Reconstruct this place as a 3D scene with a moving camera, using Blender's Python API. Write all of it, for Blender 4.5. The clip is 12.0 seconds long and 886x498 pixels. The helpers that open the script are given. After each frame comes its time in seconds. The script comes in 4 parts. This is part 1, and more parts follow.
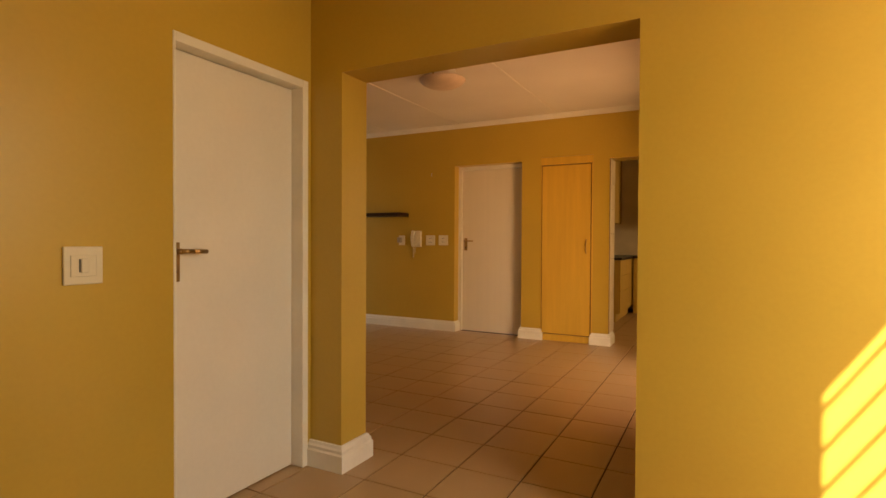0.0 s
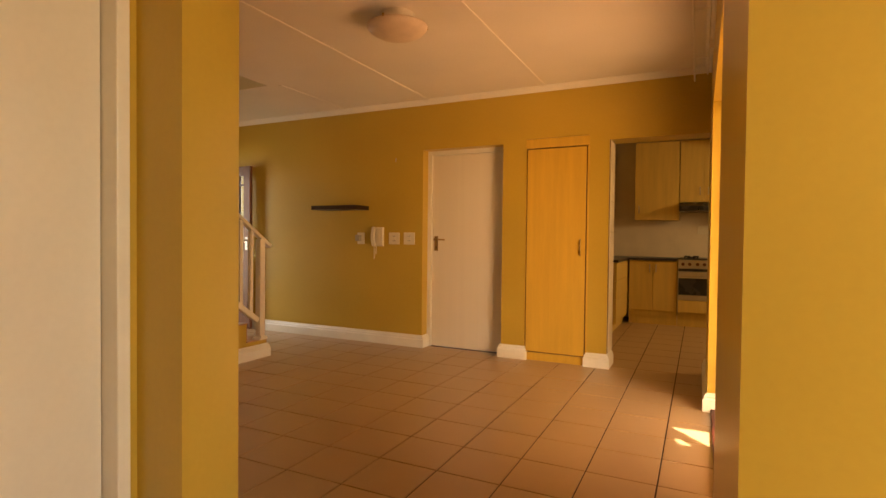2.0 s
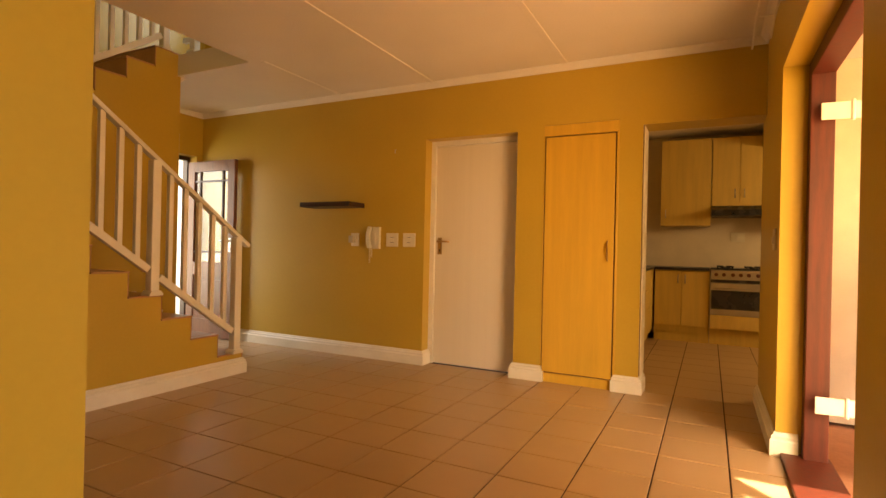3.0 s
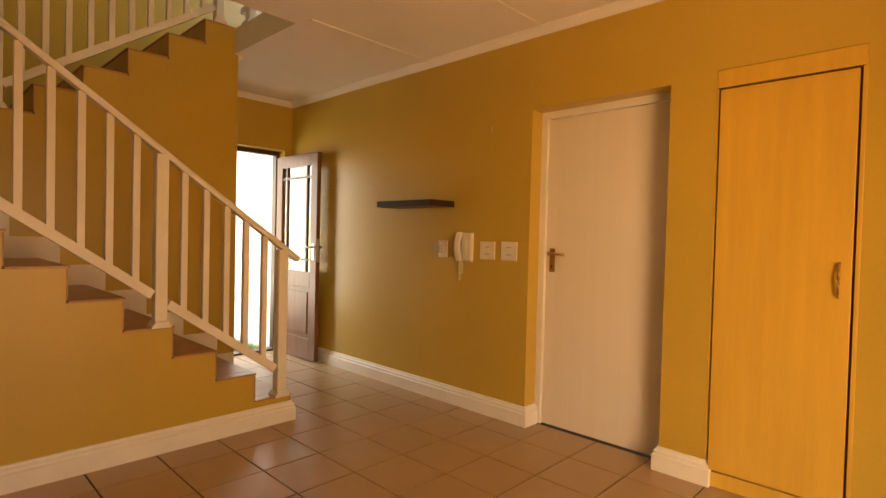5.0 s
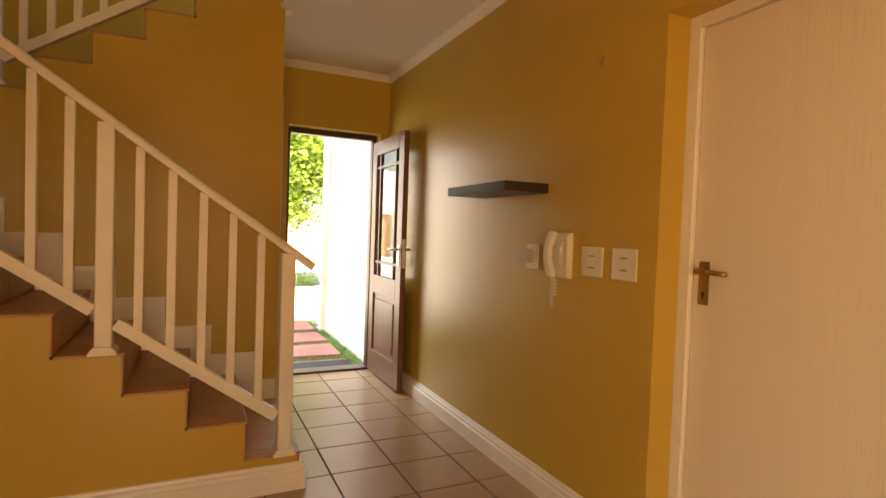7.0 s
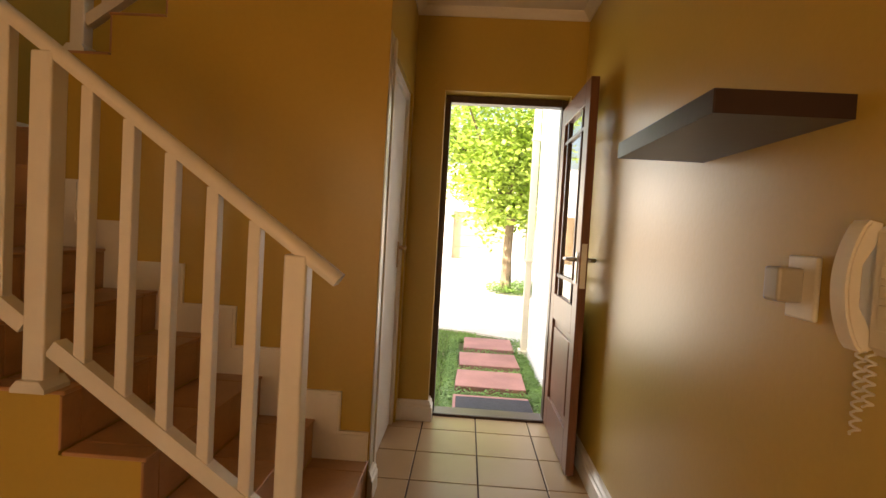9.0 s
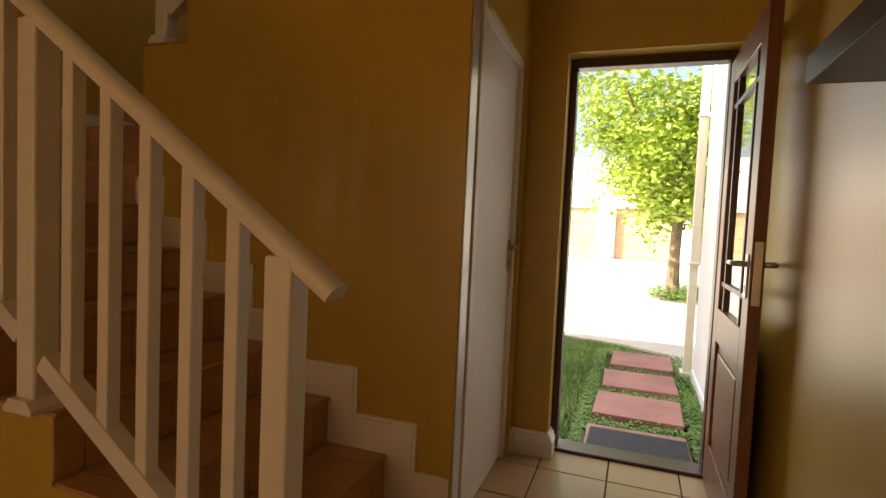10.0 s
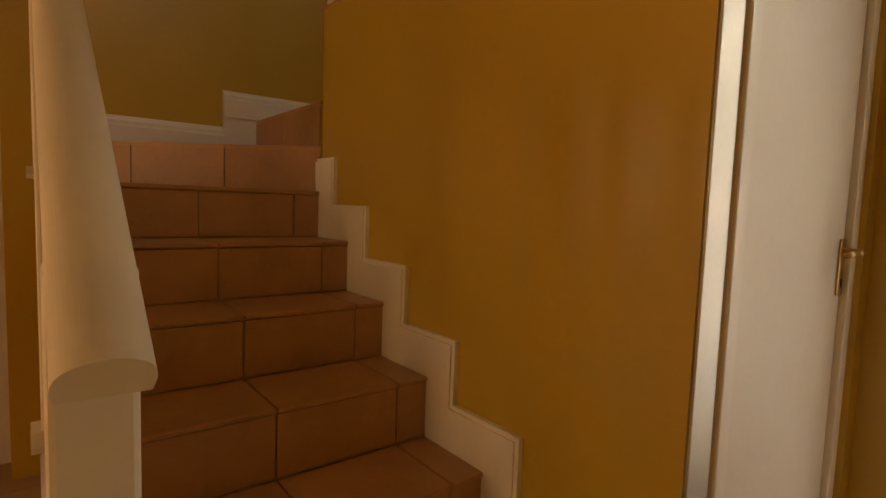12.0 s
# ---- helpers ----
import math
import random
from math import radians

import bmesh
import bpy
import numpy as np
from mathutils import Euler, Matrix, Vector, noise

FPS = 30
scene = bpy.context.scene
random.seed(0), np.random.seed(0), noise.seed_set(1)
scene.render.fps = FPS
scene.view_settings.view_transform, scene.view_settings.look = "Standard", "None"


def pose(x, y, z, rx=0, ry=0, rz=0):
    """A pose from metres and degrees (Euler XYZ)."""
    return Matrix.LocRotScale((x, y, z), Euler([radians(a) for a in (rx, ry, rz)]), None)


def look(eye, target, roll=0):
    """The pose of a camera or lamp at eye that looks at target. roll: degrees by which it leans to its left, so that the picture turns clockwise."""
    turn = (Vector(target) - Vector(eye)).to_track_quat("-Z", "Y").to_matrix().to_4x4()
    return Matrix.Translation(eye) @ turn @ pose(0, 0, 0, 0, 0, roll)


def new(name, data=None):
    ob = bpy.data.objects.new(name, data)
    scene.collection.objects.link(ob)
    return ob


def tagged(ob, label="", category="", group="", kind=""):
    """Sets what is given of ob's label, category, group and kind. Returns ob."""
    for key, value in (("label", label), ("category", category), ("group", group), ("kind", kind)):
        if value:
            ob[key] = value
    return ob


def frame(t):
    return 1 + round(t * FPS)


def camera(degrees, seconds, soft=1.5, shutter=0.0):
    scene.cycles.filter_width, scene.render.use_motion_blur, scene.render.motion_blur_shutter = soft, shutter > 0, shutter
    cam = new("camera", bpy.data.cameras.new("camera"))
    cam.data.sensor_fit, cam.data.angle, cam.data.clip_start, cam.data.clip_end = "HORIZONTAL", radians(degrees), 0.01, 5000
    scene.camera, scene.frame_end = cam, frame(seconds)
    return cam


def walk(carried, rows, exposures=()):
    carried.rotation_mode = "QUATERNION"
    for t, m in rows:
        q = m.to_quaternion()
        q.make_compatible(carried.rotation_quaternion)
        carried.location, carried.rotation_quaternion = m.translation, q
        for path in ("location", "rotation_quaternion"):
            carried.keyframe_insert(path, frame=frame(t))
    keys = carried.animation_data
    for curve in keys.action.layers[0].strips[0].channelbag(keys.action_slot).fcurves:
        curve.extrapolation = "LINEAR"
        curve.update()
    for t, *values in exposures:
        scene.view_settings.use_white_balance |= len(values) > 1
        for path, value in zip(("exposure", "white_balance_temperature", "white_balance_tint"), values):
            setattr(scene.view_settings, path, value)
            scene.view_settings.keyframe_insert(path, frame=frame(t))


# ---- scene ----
cam = camera(80.2, 12.0)
PATH = [
    (0, (0.374, -0.294, 1.127), (-0.557, 1.476, 1.095), 0.3),
    (0.5, (0.317, -0.109, 1.124), (-0.602, 1.667, 1.095), 0.4),
    (1, (0.236, 0.119, 1.11), (-0.659, 1.907, 1.083), 0.9),
    (1.5, (0.147, 0.369, 1.162), (-0.73, 2.166, 1.112), 0.5),
    (2, (0.045, 0.736, 1.141), (-0.831, 2.533, 1.099), 0.6),
    (2.5, (-0.107, 1.044, 1.088), (-0.971, 2.848, 1.072), 0.9),
    (3, (-0.22, 1.357, 1.051), (-1.124, 3.141, 1.053), 1.3),
    (3.5, (-0.316, 1.646, 1.09), (-1.301, 3.387, 1.084), 1.4),
    (5.5, (-0.694, 3.072, 1.223), (-2.214, 4.371, 1.178), 1.7),
    (6, (-0.829, 3.403, 1.21), (-2.464, 4.554, 1.168), 2.1),
    (6.5, (-0.965, 3.717, 1.22), (-2.698, 4.714, 1.17), 2.1),
    (8.5, (-1.941, 4.734, 1.236), (-3.923, 4.991, 1.16), 2.8),
    (9, (-2.241, 4.874, 1.201), (-4.237, 4.786, 1.127), 3.3),
    (9.5, (-2.523, 5.019, 1.214), (-4.488, 4.656, 1.126), 2.9),
    (10, (-2.797, 5.055, 1.191), (-4.674, 4.371, 1.086), 2.6),
    (10.5, (-3.073, 4.994, 1.118), (-4.78, 3.953, 1.05), 2.7),
    (11, (-3.287, 5.004, 1.158), (-4.883, 3.804, 1.046), 2.9),
    (11.5, (-3.47, 4.959, 1.161), (-4.941, 3.61, 1.036), 2.7),
    (12, (-3.621, 4.927, 1.166), (-4.849, 3.356, 1.003), 2.0),
]
EXPOSURES = [(0.0, 2.17, 8200, 8), (1.5, 2.38, 8200, 9), (3.0, 2.65, 9000, 10), (5.5, 2.6, 8300, 9), (6.5, 2.45, 8100, 9), (8.5, 2.2, 7500, 9), (9.5, 1.78, 7500, 9), (10.5, 1.25, 7900, 10), (11.0, 1.3, 8100, 9), (11.5, 1.65, 8400, 10), (12.0, 2.25, 9200, 11)]
walk(cam, [(t, look(eye, target, roll)) for t, eye, target, roll in PATH], EXPOSURES)

# ---- world and sun ----
SUN_WAY = Vector((-1.0, 1.17, -1.49)).normalized()
world = bpy.data.worlds.new("world")
scene.world = world
world.use_nodes = True
sky = world.node_tree.nodes.new("ShaderNodeTexSky")
sky.sky_type, sky.sun_disc = "NISHITA", False
sky.sun_elevation, sky.sun_rotation = radians(44), radians(139.5)
sky.dust_density = 5.0
world.node_tree.links.new(sky.outputs[0], world.node_tree.nodes["Background"].inputs[0])
world.node_tree.nodes["Background"].inputs[1].default_value = 0.15
sun = new("sun", bpy.data.lights.new("sun", "SUN"))
sun.data.energy, sun.data.angle, sun.data.color = 5.0, radians(0.5), (1.0, 0.95, 0.86)
sun.matrix_world = look((0, 0, 8), Vector((0, 0, 8)) + SUN_WAY)


def daylight_fill(name, eye, target, w, h, watts, color, spread=180):
    """An added area lamp that stands in for daylight, mostly through an opening."""
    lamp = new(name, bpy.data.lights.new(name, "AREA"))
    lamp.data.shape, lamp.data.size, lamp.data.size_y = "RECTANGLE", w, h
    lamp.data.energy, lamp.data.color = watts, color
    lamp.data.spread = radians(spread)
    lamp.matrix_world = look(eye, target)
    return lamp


daylight_fill("lobby_window_light", (1.58, 1.0, 1.5), (-1.4, 0.1, 1.0), 1.1, 1.3, 4.9, (1.0, 0.84, 0.58))
# Orange lamp added outdoors, unseen, for sun bounced off the patio.
daylight_fill("patio_door_light", (1.0, 3.4, 1.10), (-1.3, 5.5, 1.5), 1.3, 1.9, 6.6, (1.0, 0.62, 0.28), 130)
# Warm lamp added to brighten the kitchen; the wall behind it has no window.
daylight_fill("kitchen_fill", (2.30, 7.2, 1.6), (0, 7.2, 1.0), 1.2, 1.0, 12, (1.0, 0.70, 0.38))
daylight_fill("upper_window_light", (-4.2, 5.52, 4.1), (-4.2, 3, 3.0), 1.4, 1.1, 2.8, (0.9, 0.95, 1.0))
# Bluish lamp added high outdoors, out of view, in place of sky light.
daylight_fill("front_door_fill", (-7.3, 4.4, 3.6), (-4.6, 5.3, 0.9), 1.8, 1.2, 18, (0.74, 0.86, 1.0))
# Unseen lamp added beside the front door to raise a glow on the north wall.
daylight_fill("garden_fill", (-6.75, 4.05, 1.25), (-3.9, 5.54, 1.2), 1.1, 2.1, 7.5, (0.97, 0.96, 0.95))

# ---- materials ----


def material(name, color, rough=0.5, metal=0.0, vary=0.12, scale=4.0, bump=0.15, fine=90.0, coat=0.0, per_piece=0.0, stretch=(1, 1, 1), tint=None, per_island=False):
    """A surface with blotches at one scale, grain and relief at a finer one."""
    m = bpy.data.materials.new(name)
    m.use_nodes = True
    n, l = m.node_tree.nodes, m.node_tree.links
    p = n["Principled BSDF"]
    p.inputs["Metallic"].default_value = metal
    p.inputs["Coat Weight"].default_value = coat
    co = n.new("ShaderNodeTexCoord")
    mp = n.new("ShaderNodeMapping")
    mp.inputs["Scale"].default_value = stretch
    geo = n.new("ShaderNodeNewGeometry")
    l.new(geo.outputs["Position"], mp.inputs[0])
    big, small = n.new("ShaderNodeTexNoise"), n.new("ShaderNodeTexNoise")
    big.inputs["Scale"].default_value, small.inputs["Scale"].default_value = scale, fine
    big.inputs["Detail"].default_value, small.inputs["Detail"].default_value = 2, 2
    for k in (big, small):
        l.new(mp.outputs[0], k.inputs[0])
    add = n.new("ShaderNodeMath")
    add.operation = "MULTIPLY_ADD"
    add.inputs[1].default_value = 0.35
    l.new(small.outputs[0], add.inputs[0])
    l.new(big.outputs[0], add.inputs[2])
    level = add.outputs[0]
    if per_piece:
        src = geo.outputs["Random Per Island"] if per_island else n.new("ShaderNodeObjectInfo").outputs["Random"]
        pm = n.new("ShaderNodeMath")
        pm.operation = "MULTIPLY_ADD"
        pm.inputs[1].default_value = per_piece
        l.new(src, pm.inputs[0])
        l.new(level, pm.inputs[2])
        level = pm.outputs[0]
    ramp = n.new("ShaderNodeValToRGB")
    c = Vector(color)
    d = Vector(tint) if tint else c * (1 - vary * 1.6)
    e = ramp.color_ramp.elements
    e[0].position, e[1].position = 0.30, 1.0
    e[0].color = (*d, 1)
    e[1].color = (*[min(v * (1 + vary), 0.9) for v in c], 1)
    l.new(level, ramp.inputs[0])
    l.new(ramp.outputs[0], p.inputs["Base Color"])
    rr = n.new("ShaderNodeMapRange")
    rr.inputs["To Min"].default_value, rr.inputs["To Max"].default_value = max(rough - 0.02, 0.03), min(rough + 0.06, 1)
    l.new(big.outputs[0], rr.inputs[0])
    l.new(rr.outputs[0], p.inputs["Roughness"])
    if bump:
        b = n.new("ShaderNodeBump")
        b.inputs["Strength"].default_value, b.inputs["Distance"].default_value = bump, 0.004
        l.new(small.outputs[0], b.inputs["Height"])
        l.new(b.outputs[0], p.inputs["Normal"])
    return m


WALL = material("mustard_wall_paint", (0.51, 0.345, 0.065), 0.305, vary=0.06, scale=1.3, bump=0.10, fine=55)
CEIL = material("ceiling_paint", (0.78, 0.74, 0.68), 0.7, vary=0.05, scale=1.5, bump=0.1, fine=60)
TRIM = material("white_gloss_trim", (0.78, 0.75, 0.68), 0.32, vary=0.05, scale=6, bump=0.06, fine=40)
RAILW = material("cream_rail_paint", (0.76, 0.72, 0.62), 0.38, vary=0.05, scale=7, bump=0.08, fine=45)
DOORW = material("white_door_paint", (0.76, 0.72, 0.65), 0.4, vary=0.05, scale=2, bump=0.05, fine=50)
DOORF = material("fluted_white_door", (0.76, 0.70, 0.61), 0.45, vary=0.04, scale=3, bump=0.35, fine=60, stretch=(3, 3, 0.04))
TILE = material("beige_floor_tile", (0.43, 0.285, 0.155), 0.28, vary=0.05, scale=2.2, bump=0, fine=9, per_piece=0.12)
TILEI = material("beige_floor_tile_far", (0.43, 0.285, 0.155), 0.28, vary=0.05, scale=2.2, bump=0, fine=9, per_piece=0.12, per_island=True)
GROUT = material("dark_grout", (0.065, 0.032, 0.02), 0.9, vary=0.3, scale=9)
STEP = material("terracotta_step_tile", (0.42, 0.225, 0.11), 0.34, vary=0.16, scale=7, bump=0.08, fine=60, per_piece=0.15)
MAPLE = material("maple_veneer", (0.62, 0.38, 0.07), 0.36, vary=0.08, scale=3, bump=0.05, fine=30, stretch=(6, 6, 0.5))
KITW = material("kitchen_beech", (0.58, 0.40, 0.12), 0.42, vary=0.10, scale=3, bump=0.04, fine=30, stretch=(6, 6, 0.5))
DARKW = material("dark_wood", (0.055, 0.025, 0.015), 0.35, vary=0.3, scale=5, bump=0.08, fine=40, stretch=(8, 8, 0.7))
REDW = material("mahogany_stain", (0.085, 0.013, 0.005), 0.5, vary=0.3, scale=5, bump=0.08, fine=40, stretch=(8, 8, 0.7))
BRNW = material("brown_front_door", (0.17, 0.065, 0.032), 0.36, vary=0.25, scale=5, bump=0.08, fine=40, stretch=(8, 8, 0.7))
ESPR = material("espresso_shelf", (0.028, 0.012, 0.009), 0.36, vary=0.3, scale=4, bump=0.06, fine=40)
STEEL = material("brushed_steel", (0.55, 0.54, 0.52), 0.3, metal=1.0, vary=0.1, scale=8, bump=0.03)
SILVER = material("silver_strip", (0.55, 0.54, 0.50), 0.28, metal=0.45, vary=0.08, scale=6, bump=0.04)
BRASS = material("aged_brass", (0.45, 0.30, 0.14), 0.32, metal=1.0, vary=0.2, scale=20, bump=0.03)
BLACK = material("black_enamel", (0.02, 0.02, 0.022), 0.25, vary=0.3, scale=8, bump=0.02)
COUNTER = material("dark_counter", (0.035, 0.03, 0.03), 0.3, vary=0.4, scale=30, bump=0.02)
PLAST = material("ivory_plastic", (0.72, 0.67, 0.55), 0.35, vary=0.05, scale=10, bump=0.02)
ADAPT = material("warm_grey_plastic", (0.40, 0.36, 0.28), 0.38, vary=0.08, scale=10, bump=0.02)
GREYP = material("grey_plastic", (0.30, 0.29, 0.27), 0.4, vary=0.08, scale=10, bump=0.02)
SPLASH = material("white_wall_tile", (0.68, 0.59, 0.46), 0.34, vary=0.06, scale=6, bump=0.03)
LAMPG = material("frosted_shade", (0.66, 0.55, 0.45), 0.45, vary=0.08, scale=14, bump=0.05)
OUTW = material("white_plaster", (0.80, 0.78, 0.78), 0.85, vary=0.07, scale=1.2, bump=0.3, fine=45)
PAVER = material("red_cement_paver", (0.36, 0.17, 0.15), 0.85, vary=0.2, scale=4, bump=0.35, fine=60)
SOIL = material("damp_soil", (0.09, 0.08, 0.035), 0.95, vary=0.4, scale=3, bump=0.6, fine=25, tint=(0.05, 0.07, 0.02))
DRIVE = material("pale_drive_paving", (0.52, 0.49, 0.45), 0.9, vary=0.15, scale=1.5, bump=0.3, fine=30)
PATIO = material("terracotta_paving", (0.42, 0.20, 0.11), 0.85, vary=0.25, scale=2, bump=0.3, fine=30)
GRASS = material("grass_blades", (0.14, 0.24, 0.05), 0.6, vary=0.4, scale=2, bump=0, tint=(0.07, 0.14, 0.03), per_piece=0.2, per_island=True)
LEAF = material("tree_leaves", (0.30, 0.40, 0.06), 0.5, vary=0.4, scale=1.2, bump=0, tint=(0.10, 0.18, 0.025), per_piece=0.3, per_island=True)
BARK = material("grey_bark", (0.22, 0.16, 0.11), 0.9, vary=0.35, scale=6, bump=0.8, fine=25)
ROOF = material("brown_roof_tile", (0.25, 0.13, 0.09), 0.8, vary=0.25, scale=3, bump=0.4, fine=12)
GARAGE = material("tan_garage_door", (0.52, 0.36, 0.22), 0.6, vary=0.15, scale=2, bump=0.1)
MAT = material("black_rubber_mat", (0.03, 0.03, 0.04), 0.85, vary=0.3, scale=30, bump=0.6, fine=150)


def clear_glass():
    m = bpy.data.materials.new("clear_glass")
    m.use_nodes = True
    p = m.node_tree.nodes["Principled BSDF"]
    p.inputs["Base Color"].default_value = (0.95, 0.97, 0.96, 1)
    p.inputs["Transmission Weight"].default_value = 1.0
    p.inputs["Roughness"].default_value = 0.02
    p.inputs["IOR"].default_value = 1.45
    return m


GLASS = clear_glass()


# ---- builders ----


def link(name, bm, mat, parent=None, label="", smooth=False):
    me = bpy.data.meshes.new(name)
    if smooth:
        for f in bm.faces:
            f.smooth = True
    bm.to_mesh(me)
    bm.free()
    me.materials.append(mat)
    ob = new(name, me)
    if parent:
        ob.parent = parent
    if label:
        ob["label"] = label
    return ob


def part(name, bm, mat, parent, label="", smooth=False):
    return link(name, bm, mat, parent, label, smooth)


def thing(name, label, category, group=""):
    return tagged(new(name), label, category, group)


def structure(name, bm, mat, label=""):
    return tagged(link(name, bm, mat), label, "", "", "structure")


def box(x0, x1, y0, y1, z0, z1, bevel=0.0, bm=None, seg=2):
    """A block between two corners, with eased edges."""
    b = bmesh.new()
    bmesh.ops.create_cube(b, size=1)
    bmesh.ops.scale(b, vec=(abs(x1 - x0), abs(y1 - y0), abs(z1 - z0)), verts=b.verts)
    if bevel:
        bmesh.ops.bevel(b, geom=b.edges[:], offset=bevel, segments=seg, affect="EDGES", profile=0.5)
    bmesh.ops.translate(b, vec=((x0 + x1) / 2, (y0 + y1) / 2, (z0 + z1) / 2), verts=b.verts)
    return merge(bm, b)


def merge(bm, b):
    if bm is None:
        return b
    me = bpy.data.meshes.new("tmp")
    b.to_mesh(me)
    b.free()
    bm.from_mesh(me)
    bpy.data.meshes.remove(me)
    return bm


def prism(points, axis, lo, hi, bm=None):
    """A polygon in the plane across an axis, drawn out along it."""
    b = bmesh.new()
    place = {"x": lambda u, v, w: (w, u, v), "y": lambda u, v, w: (u, w, v), "z": lambda u, v, w: (u, v, w)}[axis]
    a = [b.verts.new(place(u, v, lo)) for u, v in points]
    c = [b.verts.new(place(u, v, hi)) for u, v in points]
    b.faces.new(a)
    b.faces.new(c[::-1])
    n = len(points)
    for i in range(n):
        b.faces.new((a[i], c[i], c[(i + 1) % n], a[(i + 1) % n]))
    bmesh.ops.recalc_face_normals(b, faces=b.faces)
    return merge(bm, b)


def rod(p0, p1, r, bm=None, sides=12, r2=None):
    b = bmesh.new()
    p0, p1 = Vector(p0), Vector(p1)
    bmesh.ops.create_cone(b, cap_ends=True, segments=sides, radius1=r, radius2=r if r2 is None else r2, depth=(p1 - p0).length)
    m = Matrix.Translation((p0 + p1) / 2) @ (p1 - p0).to_track_quat("Z", "Y").to_matrix().to_4x4()
    bmesh.ops.transform(b, matrix=m, verts=b.verts)
    return merge(bm, b)


def lathe(profile, center, bm=None, sides=40):
    b = bmesh.new()
    rings = []
    for r, z in profile:
        rings.append([b.verts.new((center[0] + r * math.cos(2 * math.pi * i / sides), center[1] + r * math.sin(2 * math.pi * i / sides), center[2] + z)) for i in range(sides)])
    for a, c in zip(rings, rings[1:]):
        for i in range(sides):
            b.faces.new((a[i], a[(i + 1) % sides], c[(i + 1) % sides], c[i]))
    b.faces.new(rings[0][::-1])
    b.faces.new(rings[-1])
    bmesh.ops.recalc_face_normals(b, faces=b.faces)
    return merge(bm, b)


def sweep(points, r, bm=None, sides=8):
    for a, c in zip(points, points[1:]):
        bm = rod(a, c, r, bm, sides)
    return bm


SKIRT = [(0, 0), (0.028, 0), (0.028, 0.082), (0.021, 0.090), (0.021, 0.104), (0.013, 0.112), (0.009, 0.124), (0, 0.126)]


def skirting(p0, p1, out, z=0.0, bm=None, name="baseboard", ends=(0, 0)):
    """A moulded skirting along a wall from p0 to p1; out is the way into the room. ends: -1 and 1 cut the ends as outer mitres."""
    b = bmesh.new()
    p0, p1, out = Vector((*p0, 0)), Vector((*p1, 0)), Vector((*out, 0)).normalized()
    way = (p1 - p0).normalized()
    a = [b.verts.new(p0 + out * u - way * (u * ends[0]) + Vector((0, 0, z + v))) for u, v in SKIRT]
    c = [b.verts.new(p1 + out * u + way * (u * ends[1]) + Vector((0, 0, z + v))) for u, v in SKIRT]
    b.faces.new(a)
    b.faces.new(c[::-1])
    for i in range(len(SKIRT)):
        j = (i + 1) % len(SKIRT)
        b.faces.new((a[i], c[i], c[j], a[j]))
    bmesh.ops.recalc_face_normals(b, faces=b.faces)
    if bm is not None:
        return merge(bm, b)
    return structure(name, b, TRIM)


# ---- levels and lines of the plan ----
N, E, S, SI, W = 5.54, 0.11, 1.73, 1.93, -5.50      # wall faces of the living room
H = 2.55                                             # ceiling
LW, LE, LS = -1.44, 1.60, -1.60                      # lobby
RISE, GO = 0.172, 0.2415
SX0, SX1 = -4.50, -3.65                              # lower flight
UX0 = -5.38
PIV = 3.02
STS = 2.28

# ---- floor bed, ceilings, walls ----
bm = box(W - 0.1, E + 0.12, S, N + 0.2, -0.12, -0.006)
box(LW - 0.15, LE + 0.1, LS - 0.1, S, -0.12, -0.006, 0, bm)
box(-1.9, 2.4, N + 0.2, 9.1, -0.12, -0.006, 0, bm)
floor = structure("floor", bm, GROUT, "beige ceramic floor tiles with dark grout")

bm = box(SX1 + 0.03, E + 0.2, SI, N + 0.1, H, 2.74)
box(W - 0.1, SX1 + 0.03, 4.47, N + 0.1, H, 2.74, 0, bm)
for cx in (-3.50, -2.47, -1.27):
    box(cx - 0.022, cx + 0.022, SI if cx > -3.4 else 4.5, N - 0.02, H - 0.006, H + 0.01, 0.003, bm)
structure("ceiling", bm, CEIL, "white board ceiling with cover strips")
structure("ceiling_lobby", box(LW - 0.1, LE + 0.1, LS - 0.1, SI, H + 0.004, 2.74), CEIL, "white board ceiling")
structure("ceiling_kitchen", box(-1.9, 2.4, N + 0.1, 9.1, 2.60, 2.74), CEIL, "white board ceiling")

# north wall with the door, the cupboard and the kitchen opening
D0, D1, C0, C1, K0 = -2.535, -1.665, -1.435, -0.850, -0.68
bm = box(W - 0.25, D0, N, N + 0.25, -0.02, H + 0.02)
box(D0, D1, N, N + 0.25, 2.045, H + 0.02, 0, bm)
box(D1, C0, N, N + 0.25, -0.02, H + 0.02, 0, bm)
box(C0, C1, N, N + 0.25, 2.075, H + 0.02, 0, bm)
box(C1, K0, N, N + 0.25, -0.02, H + 0.02, 0, bm)
box(K0, E, N, N + 0.25, 2.02, H + 0.02, 0, bm)
structure("wall_north", bm, WALL, "mustard painted plaster wall with satin sheen")
# east wall with the patio opening; it runs on into the kitchen
P0, P1, PH = 2.99, 4.66, 2.06
bm = box(E, E + 0.22, S + 0.01, P0, -0.02, H + 0.02)
box(E, E + 0.22, P0, P1, PH, H + 0.02, 0, bm)
box(E, E + 0.22, P1, N + 0.25, -0.02, H + 0.02, 0, bm)
structure("wall_east", bm, WALL, "mustard painted plaster wall")
# south wall with the wide opening from the lobby
bm = box(SX1 - 0.1, -1.245, S, SI, -0.02, H + 0.02)
box(-1.245, E, S, SI, 1.935, H + 0.02, 0, bm)
